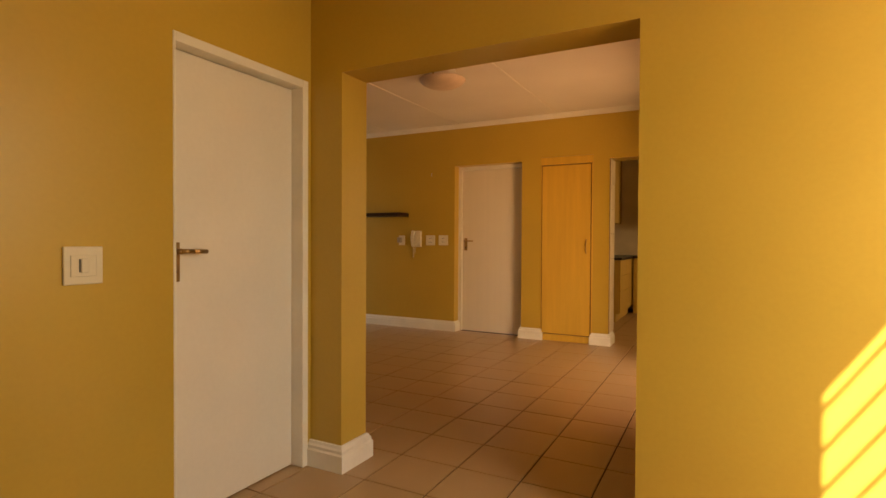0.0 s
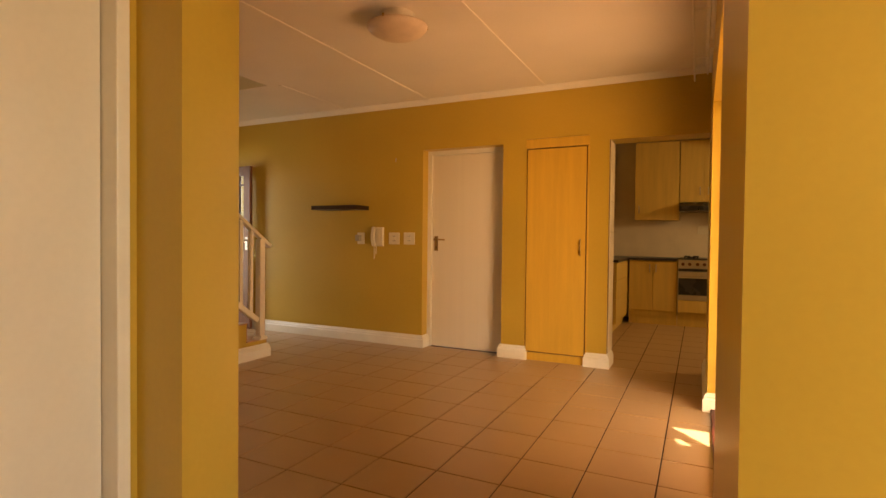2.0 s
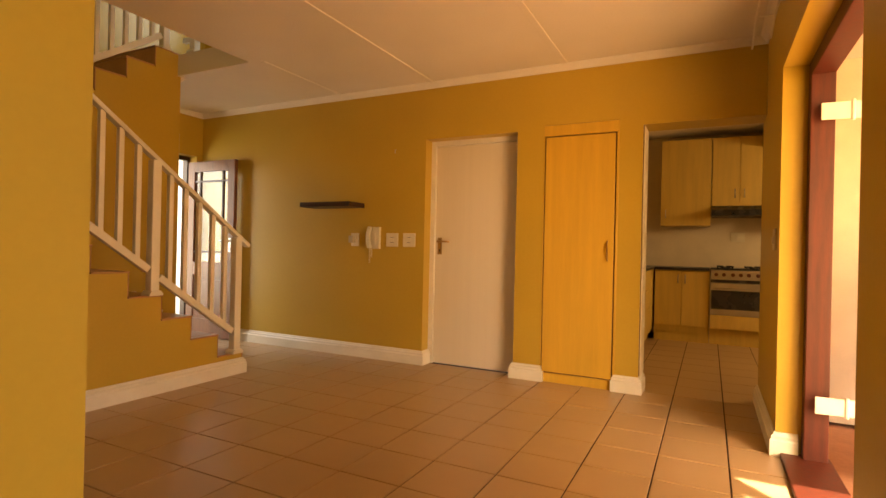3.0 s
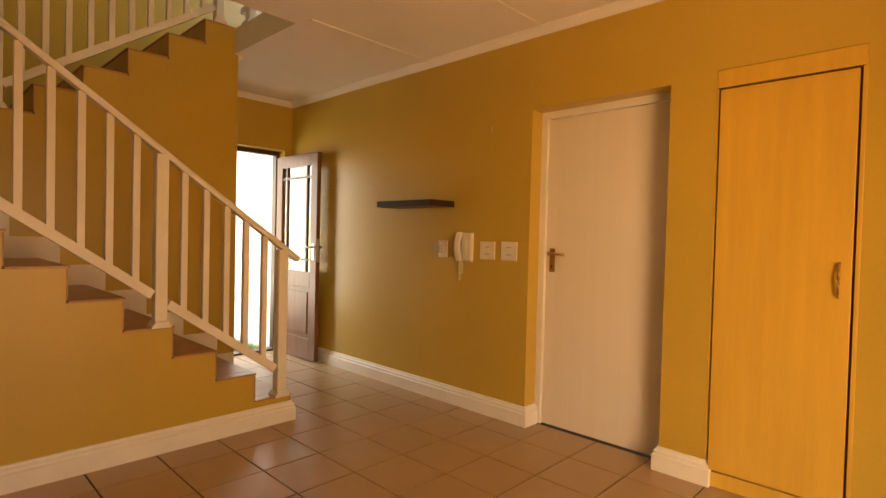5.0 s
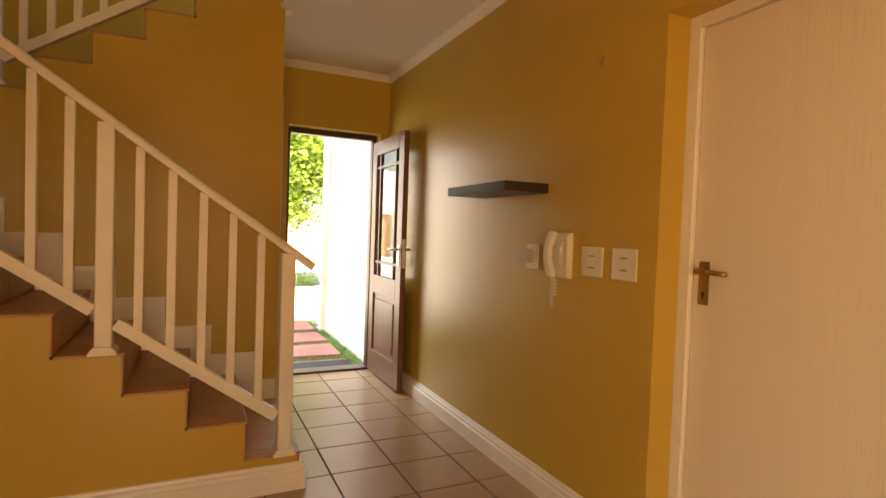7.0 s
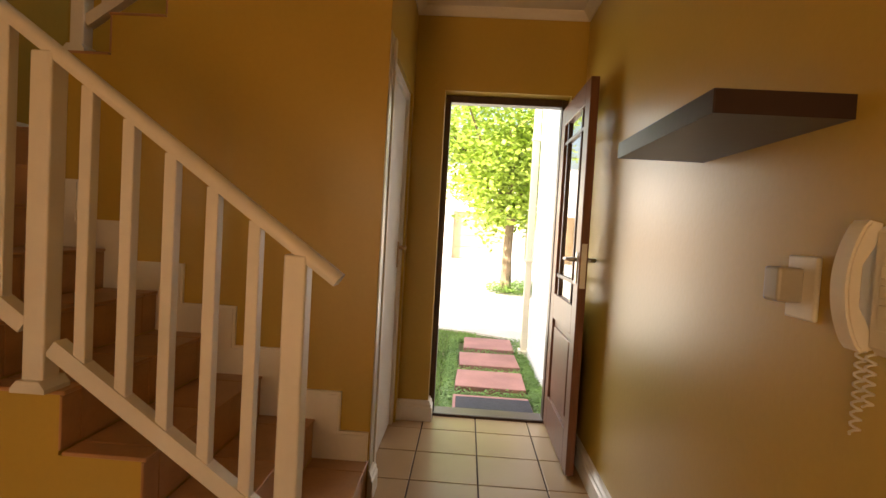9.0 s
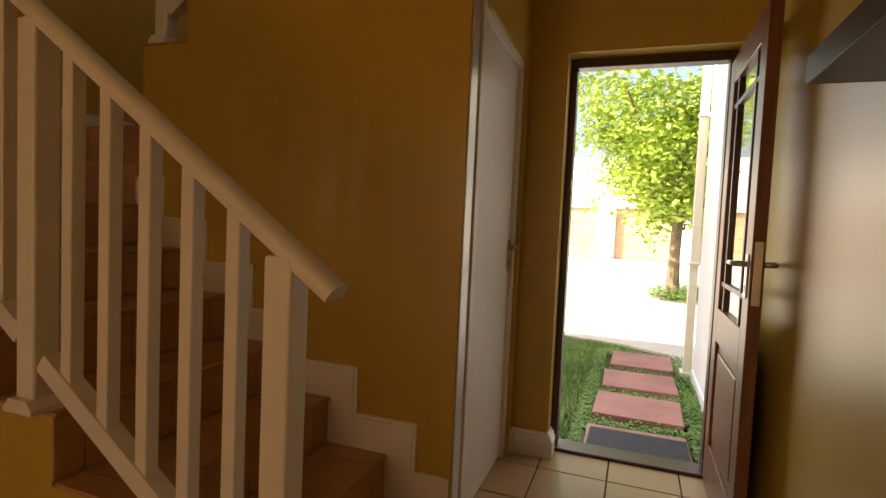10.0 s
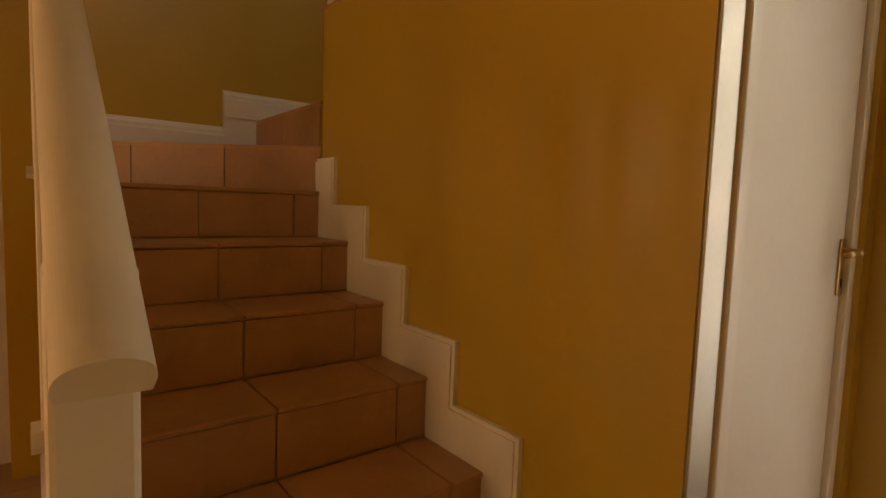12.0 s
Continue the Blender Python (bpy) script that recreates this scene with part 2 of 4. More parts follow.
box(E, LE + 0.2, S, SI, -0.02, H + 0.02, 0, bm)
structure("wall_south", bm, WALL, "mustard painted plaster wall")
# west wall with the front door, up through both storeys
F0, F1, FH = 4.69, 5.46, 2.055
bm = box(W - 0.22, W, STS - 0.2, F0, -0.1, 5.3)
box(W - 0.22, W, F0, F1, FH, 5.3, 0, bm)
box(W - 0.22, W, F1, N + 0.25, -0.1, 5.3, 0, bm)
structure("wall_west", bm, WALL, "mustard painted plaster wall")
# lobby walls
L0, L1, LH = 0.985, 1.705, 1.905
bm = box(LW - 0.2, LW, LS - 0.1, L0, -0.02, H + 0.02)
box(LW - 0.2, LW, L0, L1, LH, H + 0.02, 0, bm)
box(LW - 0.2, LW, L1, S + 0.005, -0.02, H + 0.02, 0, bm)
structure("wall_lobby_west", bm, WALL, "mustard painted plaster wall")
structure("wall_lobby_south", box(LW - 0.2, LE + 0.2, LS - 0.2, LS, -0.02, H + 0.02), WALL, "mustard painted plaster wall")
W0, W1, WZ0, WZ1 = 0.41, 1.60, 0.75, 2.33
bm = box(LE, LE + 0.2, LS - 0.1, W0, -0.02, H + 0.02)
box(LE, LE + 0.2, W0, W1, -0.02, WZ0, 0, bm)
box(LE, LE + 0.2, W0, W1, WZ1, H + 0.02, 0, bm)
box(LE, LE + 0.2, W1, S + 0.01, -0.02, H + 0.02, 0, bm)
structure("wall_lobby_east", bm, WALL, "mustard painted plaster wall")
# closing walls: kitchen, stair end, upper storey
bm = box(-1.9, 2.4, 8.95, 9.15, -0.02, 2.7)
structure("wall_kitchen_north", bm, SPLASH, "pale tiled kitchen wall")
structure("wall_kitchen_west", box(-1.52, -1.42, N + 0.25, 8.95, -0.02, 2.7), SPLASH, "pale tiled kitchen wall")
bm = box(2.3, 2.5, N + 0.1, 9.15, -0.02, 2.7)
structure("wall_kitchen_east", bm, SPLASH, "pale kitchen wall")
structure("wall_kitchen_south", box(E + 0.22, 2.4, N + 0.05, N + 0.25, -0.02, 2.7), SPLASH, "pale kitchen wall")
structure("wall_stair_south", box(W - 0.2, SX1 + 0.12, STS - 0.2, STS, -0.02, 5.3), WALL, "mustard painted plaster wall")
structure("wall_stair_end", box(SX1, SX1 + 0.12, SI - 0.1, STS - 0.2, -0.02, H + 0.02), WALL, "mustard painted plaster wall")
bm = box(W - 0.2, -2.4, N, N + 0.25, 2.74, 3.4)
box(W - 0.2, -5.0, N, N + 0.25, 3.4, 5.3, 0, bm)
box(-3.4, -2.4, N, N + 0.25, 3.4, 5.3, 0, bm)
box(-5.0, -3.4, N, N + 0.25, 4.7, 5.3, 0, bm)
structure("wall_upper_north", bm, WALL, "mustard painted plaster wall")
structure("wall_upper_east", box(-2.5, -2.3, STS - 0.2, N + 0.2, 2.74, 5.3), WALL, "mustard painted plaster wall")
structure("wall_upper_south", box(SX1 + 0.12, -2.3, STS - 0.2, STS, 2.74, 5.3), WALL, "mustard painted plaster wall")
structure("ceiling_upper", box(W - 0.3, -2.2, STS - 0.3, N + 0.3, 5.1, 5.3), CEIL, "white upper ceiling")
structure("roof_main", prism([(-2.3, LS - 0.2), (LE + 0.2, LS - 0.2), (LE + 0.2, SI), (E + 0.22, SI), (E + 0.22, N), (2.5, N), (2.5, 9.2), (-2.3, 9.2)], "z", 2.76, 2.95), ROOF, "flat roof over the ground floor")

# cornice round the living room
COVE = [(0, 0), (0.050, 0), (0.048, -0.008), (0.032, -0.02), (0.018, -0.038), (0.010, -0.047), (0, -0.048)]
bm = prism([(N - u, H + v) for u, v in COVE], "x", W, E)
prism([(W + u, H + v) for u, v in COVE], "y", 4.47, N, bm)
prism([(E - u, H + v) for u, v in COVE], "y", SI, N, bm)
prism([(SI + u, H + v) for u, v in COVE], "x", SX1 + 0.12, E, bm)
prism([(4.50 + u, H + v) for u, v in COVE], "x", W, SX0 - 0.0, bm)
structure("cornice", bm, CEIL, "white coved cornice")

# skirtings
skirting((W, N), (D0, N), (0, -1), ends=(-1, 1))
skirting((D0, N), (D0, N + 0.12), (1, 0), ends=(1, 0))
skirting((D1, N), (C0, N), (0, -1), ends=(1, 1))
skirting((C0, N), (C0, N + 0.02), (1, 0), ends=(1, 0))
skirting((D1, N + 0.12), (D1, N), (-1, 0), ends=(0, 1))
skirting((C1, N), (K0, N), (0, -1), ends=(1, 1))
skirting((K0, N), (K0, N + 0.25), (1, 0), ends=(1, 0))
skirting((C1, N + 0.02), (C1, N), (-1, 0), ends=(0, 1))
skirting((E, P1), (E, N + 0.25), (-1, 0), ends=(1, 0))
skirting((E, P1), (E + 0.10, P1), (0, -1), ends=(1, 0))
skirting((-1.245, S), (-1.245, SI), (1, 0), ends=(1, 1))
skirting((LW, S), (-1.245, S), (0, -1), ends=(0, 1))
skirting((-3.5, SI), (-1.245, SI), (0, 1), ends=(0, 1))
skirting((LW, LS), (LW, L0 - 0.06), (1, 0))
skirting((E, S), (LE, S), (0, -1))
skirting((W, 4.50), (W, F0 - 0.0), (1, 0), ends=(0, 1))
skirting((W - 0.1, F0), (W, F0), (0, 1), ends=(0, 1))
skirting((W, 4.50), (-5.46, 4.50), (0, 1))
skirting((-4.615, 4.50), (SX0, 4.50), (0, 1), ends=(0, 1))

# ---- the stair ----
stair = tagged(new("staircase"), "mustard plastered staircase with terracotta tiled steps and winders", "staircase", "", "structure")
T = 0.012


def lower_nose(k):
    return 4.495 - GO * (k - 1)


def upper_nose(k):
    return PIV + 0.2465 * (k - 11)


pts = [(4.495 - 0.008, -0.02)]
for k in range(1, 8):
    y = lower_nose(k) - 0.008
    pts += [(y, RISE * k - T), (lower_nose(k + 1) - 0.008 if k < 7 else STS, RISE * k - T)]
pts += [(STS, -0.02)]
part("lower_flight", prism(pts, "x", SX0, SX1), WALL, stair, "mustard plastered side")
part("winder", prism([(SX0, PIV), (SX1, STS), (SX0, STS)], "z", RISE * 7 - T, RISE * 8 - T), WALL, stair)
part("quarter_landing", box(UX0, SX0, STS, PIV, -0.02, RISE * 9 - T), WALL, stair)
part("winder", prism([(SX0 - 0.1, PIV), (UX0, PIV), (UX0, STS)], "z", RISE * 9 - T, RISE * 10 - T), WALL, stair)
# upper flight over the cupboard, with its stepped side wall
pts = [(PIV + 0.009, 0 - 0.02)]
for k in range(11, 17):
    pts += [(upper_nose(k) + 0.009, RISE * k - T), (upper_nose(k + 1) + 0.009 if k < 16 else 4.50, RISE * k - T)]
pts += [(4.50, -0.02)]
part("stepped_side_wall", prism(pts, "x", SX0 - 0.1, SX0), WALL, stair, "mustard plastered wall with a stepped top")
pts2 = [(min(y, 4.398), z) for y, z in pts[1:-1]]
pts2 += [(4.398, 2.35), (PIV + 0.009, 1.6)]
part("upper_flight", prism(pts2, "x", UX0, SX0 - 0.1), WALL, stair)
structure("upper_floor", box(W, SX0 + 0.0, 4.50, N, 2.745, 2.75), STEP, "tiled upper floor")

XS = [SX0, -4.385, -4.055, -3.725, SX1 + 0.004]
XU = [UX0, -5.15, -4.82, SX0 + 0.004]


def step_tiles(xs, y_front, y_back, z, rise, name="step_tile"):
    sgn = 1 if y_front > y_back else -1
    for a, c in zip(xs, xs[1:]):
        part("tread_tile", box(a + 0.0015, c - 0.0015, y_front + 0.006 * sgn, y_back + 0.002 * sgn, z - T, z, 0.0025, seg=1), STEP, stair)
        part("riser_tile", box(a + 0.0015, c - 0.0015, y_front - 0.008 * sgn, y_front, z - rise + 0.002, z - T - 0.002, 0.002, seg=1), STEP, stair)


for k in range(1, 7):
    step_tiles(XS, lower_nose(k), lower_nose(k + 1), RISE * k, RISE)
for a, c in zip(XS, XS[1:]):
    part("riser_tile", box(a + 0.0015, c - 0.0015, lower_nose(7) - 0.008, lower_nose(7), RISE * 6 + 0.002, RISE * 7 - T - 0.002, 0.002, seg=1), STEP, stair)
part("tread_tile", prism([(SX0, lower_nose(7) + 0.006), (SX1, lower_nose(7) + 0.006), (SX1, STS), (SX0, PIV - 0.02)], "z", RISE * 7 - T, RISE * 7), STEP, stair)
part("tread_tile", prism([(SX0, PIV), (SX1, STS), (SX0, STS)], "z", RISE * 8 - T, RISE * 8), STEP, stair)
way = Vector((SX1 - SX0, STS - PIV, 0))
nrm = Vector((-way.y, way.x, 0)).normalized()
if nrm.y < 0:
    nrm = -nrm
for i in range(3):
    a, c = Vector((SX0, PIV, 0)) + way * (i / 3 + 0.002), Vector((SX0, PIV, 0)) + way * ((i + 1) / 3 - 0.002)
    b, d = c + nrm * 0.008, a + nrm * 0.008
    part("riser_tile", prism([(a.x, a.y), (c.x, c.y), (b.x, b.y), (d.x, d.y)], "z", RISE * 7 + 0.002, RISE * 8 - T - 0.002), STEP, stair)
for y0, y1 in ((STS, STS + 0.36), (STS + 0.363, PIV - 0.002)):
    part("riser_tile", box(SX0, SX0 + 0.008, y0, y1, RISE * 8 + 0.002, RISE * 9 - T - 0.002, 0.002, seg=1), STEP, stair)
part("tread_tile", box(UX0, SX0 + 0.004, STS, PIV, RISE * 9 - T, RISE * 9), STEP, stair)
part("tread_tile", prism([(SX0 - 0.1, PIV), (UX0, PIV), (UX0, STS)], "z", RISE * 10 - T, RISE * 10), STEP, stair)
for k in range(11, 17):
    step_tiles(XU, upper_nose(k), upper_nose(k + 1) if k < 16 else 4.50, RISE * k, RISE)

# stepped skirting along the stair wall
B, R = 0.125, 0.115
outer = [(4.495, RISE + B)]
for k in range(2, 8):
    outer += [(lower_nose(k) + R, RISE * (k - 1) + B), (lower_nose(k) + R, RISE * k + B)]
outer += [(PIV, RISE * 7 + B)]
inner = [(PIV, RISE * 7)]
for k in range(7, 1, -1):
    inner += [(lower_nose(k), RISE * k), (lower_nose(k), RISE * (k - 1))]
inner += [(4.495, RISE)]
bm = prism(outer + inner, "x", SX0, SX0 + 0.014)
part("stepped_skirting", bm, TRIM, stair, "white stepped skirting")
rim = [(y - 0.012, z - 0.012) for y, z in outer]
part("skirting_moulding", prism(rim + inner, "x", SX0 + 0.014, SX0 + 0.019), TRIM, stair)
bm = skirting((SX0 + 0.16, STS), (SX1, STS), (0, 1), RISE * 8, bmesh.new())
skirting((SX0 - 0.8, STS), (SX0 + 0.16, STS), (0, 1), RISE * 9, bm)
box(SX0 + 0.0, SX0 + 0.16, STS, STS + 0.018, RISE * 8, RISE * 9 + 0.03, 0, bm)
part("winder_skirting", bm, TRIM, stair)
# skirting round the foot of the stair
bm = skirting((SX1, STS), (SX1, 4.495), (1, 0), 0, bmesh.new(), ends=(0, 1))
skirting((SX1, 4.495), (SX0 + 0.3, 4.495), (0, 1), 0, bm, ends=(1, 0))
part("foot_skirting", bm, TRIM, stair, "white skirting round the stair foot")


def newel(parent, x, y, z0, z1, s=0.0315):
    bm = box(x - s, x + s, y - s, y + s, z0, z1, 0.006)
    part("newel_post", bm, RAILW, parent)
    b = prism([(-s - 0.018, 0), (s + 0.018, 0), (s + 0.018, 0.012), (s, 0.034), (-s, 0.034), (-s - 0.018, 0.012)], "x", -s - 0.016, s + 0.016)
    bmesh.ops.translate(b, vec=(x, y, z0), verts=b.verts)
    part("post_base", b, RAILW, parent)


def slanted(x, y0, z0, y1, z1, profile, extend=0.0):
    """A rail with a cross profile of (across, up) points, from one end to the other in a plane of constant x."""
    b = bmesh.new()
    w = Vector((0, y1 - y0, z1 - z0)).normalized()
    up = Vector((1, 0, 0)).cross(w)
    if up.z < 0:
        up = -up
    a = [b.verts.new(Vector((x, y0, z0)) - w * extend + Vector((u, 0, 0)) + up * v) for u, v in profile]
    c = [b.verts.new(Vector((x, y1, z1)) + w * extend + Vector((u, 0, 0)) + up * v) for u, v in profile]
    b.faces.new(a)
    b.faces.new(c[::-1])
    for i in range(len(profile)):
        j = (i + 1) % len(profile)
        b.faces.new((a[i], c[i], c[j], a[j]))
    bmesh.ops.recalc_face_normals(b, faces=b.faces)
    return b


HAND = [(-0.028, 0), (0.028, 0)] + [(0.030 * math.cos(a * math.pi / 24), 0.012 + 0.026 * math.sin(a * math.pi / 24) ** 0.8) for a in range(25)]
LOWR = [(-0.022, -0.024), (0.022, -0.024), (0.022, 0.024), (-0.022, 0.024)]
SL = RISE / GO
RX = -3.656


def hand_z(y):
    return 1.050 + SL * (4.50 - y)


rail = thing("stair_railing", "cream painted timber railing with square balusters along the lower flight", "railing")
part("handrail", slanted(RX, 4.525, hand_z(4.525), 2.45, hand_z(2.45), HAND), RAILW, rail, "rounded cream handrail")
posts = [(4.42, RISE), (3.70, RISE * 4), (2.97, RISE * 7)]
for y, z in posts:
    newel(rail, RX, y, z, hand_z(y) + 0.004)
for (ya, _), (yb, _) in zip(posts, posts[1:]):
    part("bottom_rail", slanted(RX, ya - 0.04, hand_z(ya - 0.04) - 0.78, yb + 0.04, hand_z(yb + 0.04) - 0.78, LOWR), RAILW, rail)
    for i in range(1, 6):
        y = ya + (yb - ya) * i / 6
        part("baluster", box(RX - 0.017, RX + 0.017, y - 0.017, y + 0.017, hand_z(y) - 0.77, hand_z(y) + 0.003, 0.002, seg=1), RAILW, rail)

UXR = SX0 - 0.05
SU = RISE / 0.2465


def up_z(y):
    return 2.75 + 0.98 + SU * (y - 4.36) - 0.06


rail2 = thing("upper_stair_railing", "cream painted timber railing with square balusters on the upper flight", "railing")
posts = [(3.10, RISE * 11), (4.37, RISE * 16)]
for y, z in posts:
    newel(rail2, UXR, y, z, up_z(y) + 0.004)
part("handrail", slanted(UXR, 3.02, up_z(3.02), 4.40, up_z(4.40), HAND), RAILW, rail2)
part("bottom_rail", slanted(UXR, 3.13, up_z(3.13) - 0.78, 4.33, up_z(4.33) - 0.78, LOWR), RAILW, rail2)
for i in range(1, 11):
    y = 3.10 + 1.27 * i / 11
    part("baluster", box(UXR - 0.017, UXR + 0.017, y - 0.017, y + 0.017, up_z(y) - 0.77, up_z(y) + 0.003, 0.002, seg=1), RAILW, rail2)
guard = thing("landing_railing", "cream painted guard railing on the upper landing", "railing")
newel(guard, -4.36, 4.53, 2.75, 3.75)
newel(guard, -3.66, 4.53, 2.75, 3.75)
part("handrail", box(-4.5, -3.62, 4.485, 4.575, 3.73, 3.77, 0.012), RAILW, guard)
part("bottom_rail", box(-4.5, -3.66, 4.51, 4.55, 2.86, 2.905, 0.004), RAILW, guard)
for i in range(1, 6):
    x = -4.36 + 0.7 * i / 6
    part("baluster", box(x - 0.017, x + 0.017, 4.513, 4.547, 2.88, 3.74, 0.002, seg=1), RAILW, guard)

# cupboard under the stair
bm = box(SX0 - 0.1, -4.635, 4.40, 4.50, -0.02, 2.75)
box(-5.425, -4.635, 4.40, 4.50, 2.0, 2.75, 0, bm)
box(W, -5.425, 4.40, 4.50, -0.02, 2.75, 0, bm)
structure("wall_stair_cupboard", bm, WALL, "mustard painted plaster wall")


def lever_handle(parent, m, mat=BRASS, z=1.04):
    """A lever on a long plate with a keyhole; drawn at the origin, lever along +x, facing -y."""
    bm = box(-0.021, 0.021, -0.006, 0, -0.090, 0.065, 0.004)
    h = part("handle_plate", bm, mat, parent, "aged metal lever handle plate")
    b = rod((0, 0, 0.03), (0, -0.045, 0.03), 0.011)
    b = sweep([(0, -0.045, 0.03), (0.05, -0.05, 0.03), (0.115, -0.042, 0.028)], 0.009, b)
    lv = part("lever", b, mat, h, smooth=True)
    k = rod((0, 0.001, -0.05), (0, -0.0075, -0.05), 0.006)
    box(-0.0025, 0.0025, -0.0075, 0.001, -0.068, -0.05, 0, k)
    part("keyhole", k, BLACK, h)
    h.matrix_basis = m
    return h


def plain_door(name, label, w, h, frame_d, mat, m, handle_x, flip=1, frame_w=0.045, frame_mat=TRIM, lining=0.0, left_w=None, handle_z=1.05):
    """A flush door in a plain frame, drawn from the origin along x, facing -y."""
    d = tagged(new(name), label, "door", "", "structure")
    lw = left_w or frame_w
    f = box(-0.004, lw, -lining, frame_d, 0, h + 0.004, 0.004)
    part("frame_jamb", f, frame_mat, d)
    part("frame_jamb", box(w - frame_w, w + 0.004, -lining, frame_d, 0, h + 0.004, 0.004), frame_mat, d)
    part("frame_head", box(lw - 0.001, w - frame_w + 0.001, 0.001 - lining, frame_d, h - frame_w, h + 0.004, 0.004), frame_mat, d)
    leaf = part("leaf", box(lw + 0.003, w - frame_w - 0.003, 0.018, 0.058, 0.006, h - frame_w - 0.003, 0.003), mat, d)
    hm = Matrix.Translation((handle_x, 0.018, handle_z))
    if flip < 0:
        hm = hm @ Matrix.Diagonal((-1, 1, 1, 1))
    lever_handle(d, hm)
    d.matrix_basis = m
    return d


plain_door("door_1", "white flush door with vertical grain in a white frame, closed", D1 - D0, 2.045, 0.08, DOORF, pose(D0, N + 0.115, 0), 0.095, handle_z=1.095)
plain_door("door_2", "white flush lobby door with an aged brass lever, closed", L1 - L0, LH, 0.09, DOORW, pose(LW - 0.048, L0, 0, 0, 0, 90), 0.047, lining=0.052, left_w=0.008, frame_w=0.035)
d3 = plain_door("door_3", "grey-white cupboard door under the stair in a white frame with a silvery side strip, closed", 0.79, 2.0, 0.09, DOORW, pose(-4.635, 4.485, 0, 0, 0, 180), 0.72, -1)
# Part-metallic silvery strip over the wall end next to the white bead.
part("cover_strip", box(-0.130, -0.050, -0.021, -0.0155, 0.0, 2.04, 0.002), SILVER, d3, "wide silvery strip")
part("frame_bead", box(-0.042, 0.006, -0.028, 0.0, 0.0, 2.04, 0.005), TRIM, d3)

# tall cupboard beside the door
cup = tagged(new("linen_cupboard"), "tall built-in maple cupboard with one closed door and bow handle", "cupboard")
part("side", box(C0, C0 + 0.007, N - 0.004, N + 0.3, 0.075, 1.984, 0.002), MAPLE, cup)
part("side", box(C1 - 0.016, C1, N - 0.004, N + 0.3, 0.075, 1.984, 0.002), MAPLE, cup)
part("top_rail", box(C0, C1, N - 0.004, N + 0.3, 1.986, 2.072, 0.002), MAPLE, cup)
part("plinth", box(C0, C1, N + 0.006, N + 0.3, 0, 0.073, 0.002), MAPLE, cup)
# Dark backing colours in the shade of the gap round the door.
part("carcass", box(C0 + 0.008, C1 - 0.017, N + 0.014, N + 0.3, 0.076, 1.983), REDW, cup, "dark red backing that draws shade in the gap round the door")
cd = part("cupboard_door", box(C0 + 0.017, C1 - 0.026, N - 0.008, N + 0.010, 0.086, 1.974, 0.002), MAPLE, cup)


def bow_handle(parent, x, y, z, span=0.11, mat=STEEL):
    p = [(x, y, z - span / 2), (x, y - 0.018, z - span / 2 + 0.012), (x, y - 0.028, z), (x, y - 0.018, z + span / 2 - 0.012), (x, y, z + span / 2)]
    part("bow_handle", sweep(p, 0.0055, None), mat, parent, smooth=True)


bow_handle(cd, C1 - 0.07, N - 0.006, 1.07, 0.15, BRASS)

# floating shelf
shelf = thing("floating_shelf", "dark espresso floating shelf mounted on the mustard wall", "shelf")
part("board", box(-3.788, -3.202, 5.297, N + 0.001, 1.435, 1.478, 0.001), ESPR, shelf)
part("front_edge", box(-3.79, -3.20, 5.294, 5.297, 1.4345, 1.4785, 0.001), ESPR, shelf)
for x0, x1 in ((-3.790, -3.788), (-3.202, -3.200)):
    part("end_edge", box(x0, x1, 5.297, N, 1.4345, 1.4785, 0.0005), ESPR, shelf)


def wall_plate(name, label, x, z, w=0.13, h=0.125, rockers=1):
    t = thing(name, label, "switch", "wall switches")
    part("plate", box(x - w / 2, x + w / 2, N - 0.010, N, z - h / 2, z + h / 2, 0.004), PLAST, t)
    part("rocker", box(x - 0.017, x + 0.017, N - 0.0125, N - 0.009, z - 0.021, z + 0.021, 0.002), PLAST, t)
    for dz in (-0.024, 0.024):
        part("slot", box(x - 0.019, x + 0.019, N - 0.0105, N - 0.009, z + dz - 0.0016, z + dz + 0.0016), BLACK, t)
    return t


wall_plate("light_switch", "square ivory light switch plate on the wall", -2.872, 1.130)
wall_plate("light_switch", "square ivory light switch plate on the wall", -2.688, 1.131)
t = thing("wall_socket", "ivory wall socket with a grey plug-in adapter beside the intercom", "socket")
part("plate", box(-3.342, -3.252, N - 0.011, N, 1.066, 1.19, 0.004), PLAST, t)
part("adapter", box(-3.338, -3.286, N - 0.060, N - 0.010, 1.098, 1.166, 0.006), ADAPT, t, "grey plug-in adapter")

com = thing("intercom_handset", "cream wall intercom handset with a coiled cord", "intercom")
part("base", prism([(N, 1.045), (N - 0.020, 1.045), (N - 0.034, 1.058), (N - 0.034, 1.236), (N - 0.020, 1.25), (N, 1.25)], "x", -3.082, -3.004), PLAST, com)
part("cradle", box(-3.132, -3.083, N - 0.020, N, 1.05, 1.245, 0.006), PLAST, com)
# handset: a bowed grip with thicker ear and mouth ends
arch = []
for i in range(25):
    a = i / 24
    arch.append((N - 0.040 - 0.030 * math.sin(math.pi * a) ** 0.7, 1.046 + 0.208 * a))
for i in range(25):
    a = 1 - i / 24
    arch.append((N - 0.0205 - 0.026 * min(1.0, 1.35 * math.sin(math.pi * a) ** 2.2), 1.050 + 0.200 * a))
b = prism(arch, "x", -3.130, -3.088)
bmesh.ops.bevel(b, geom=[e for e in b.edges if abs(e.verts[0].co.x - e.verts[1].co.x) < 1e-5], offset=0.004, segments=2, affect="EDGES")
part("handset", b, PLAST, com)
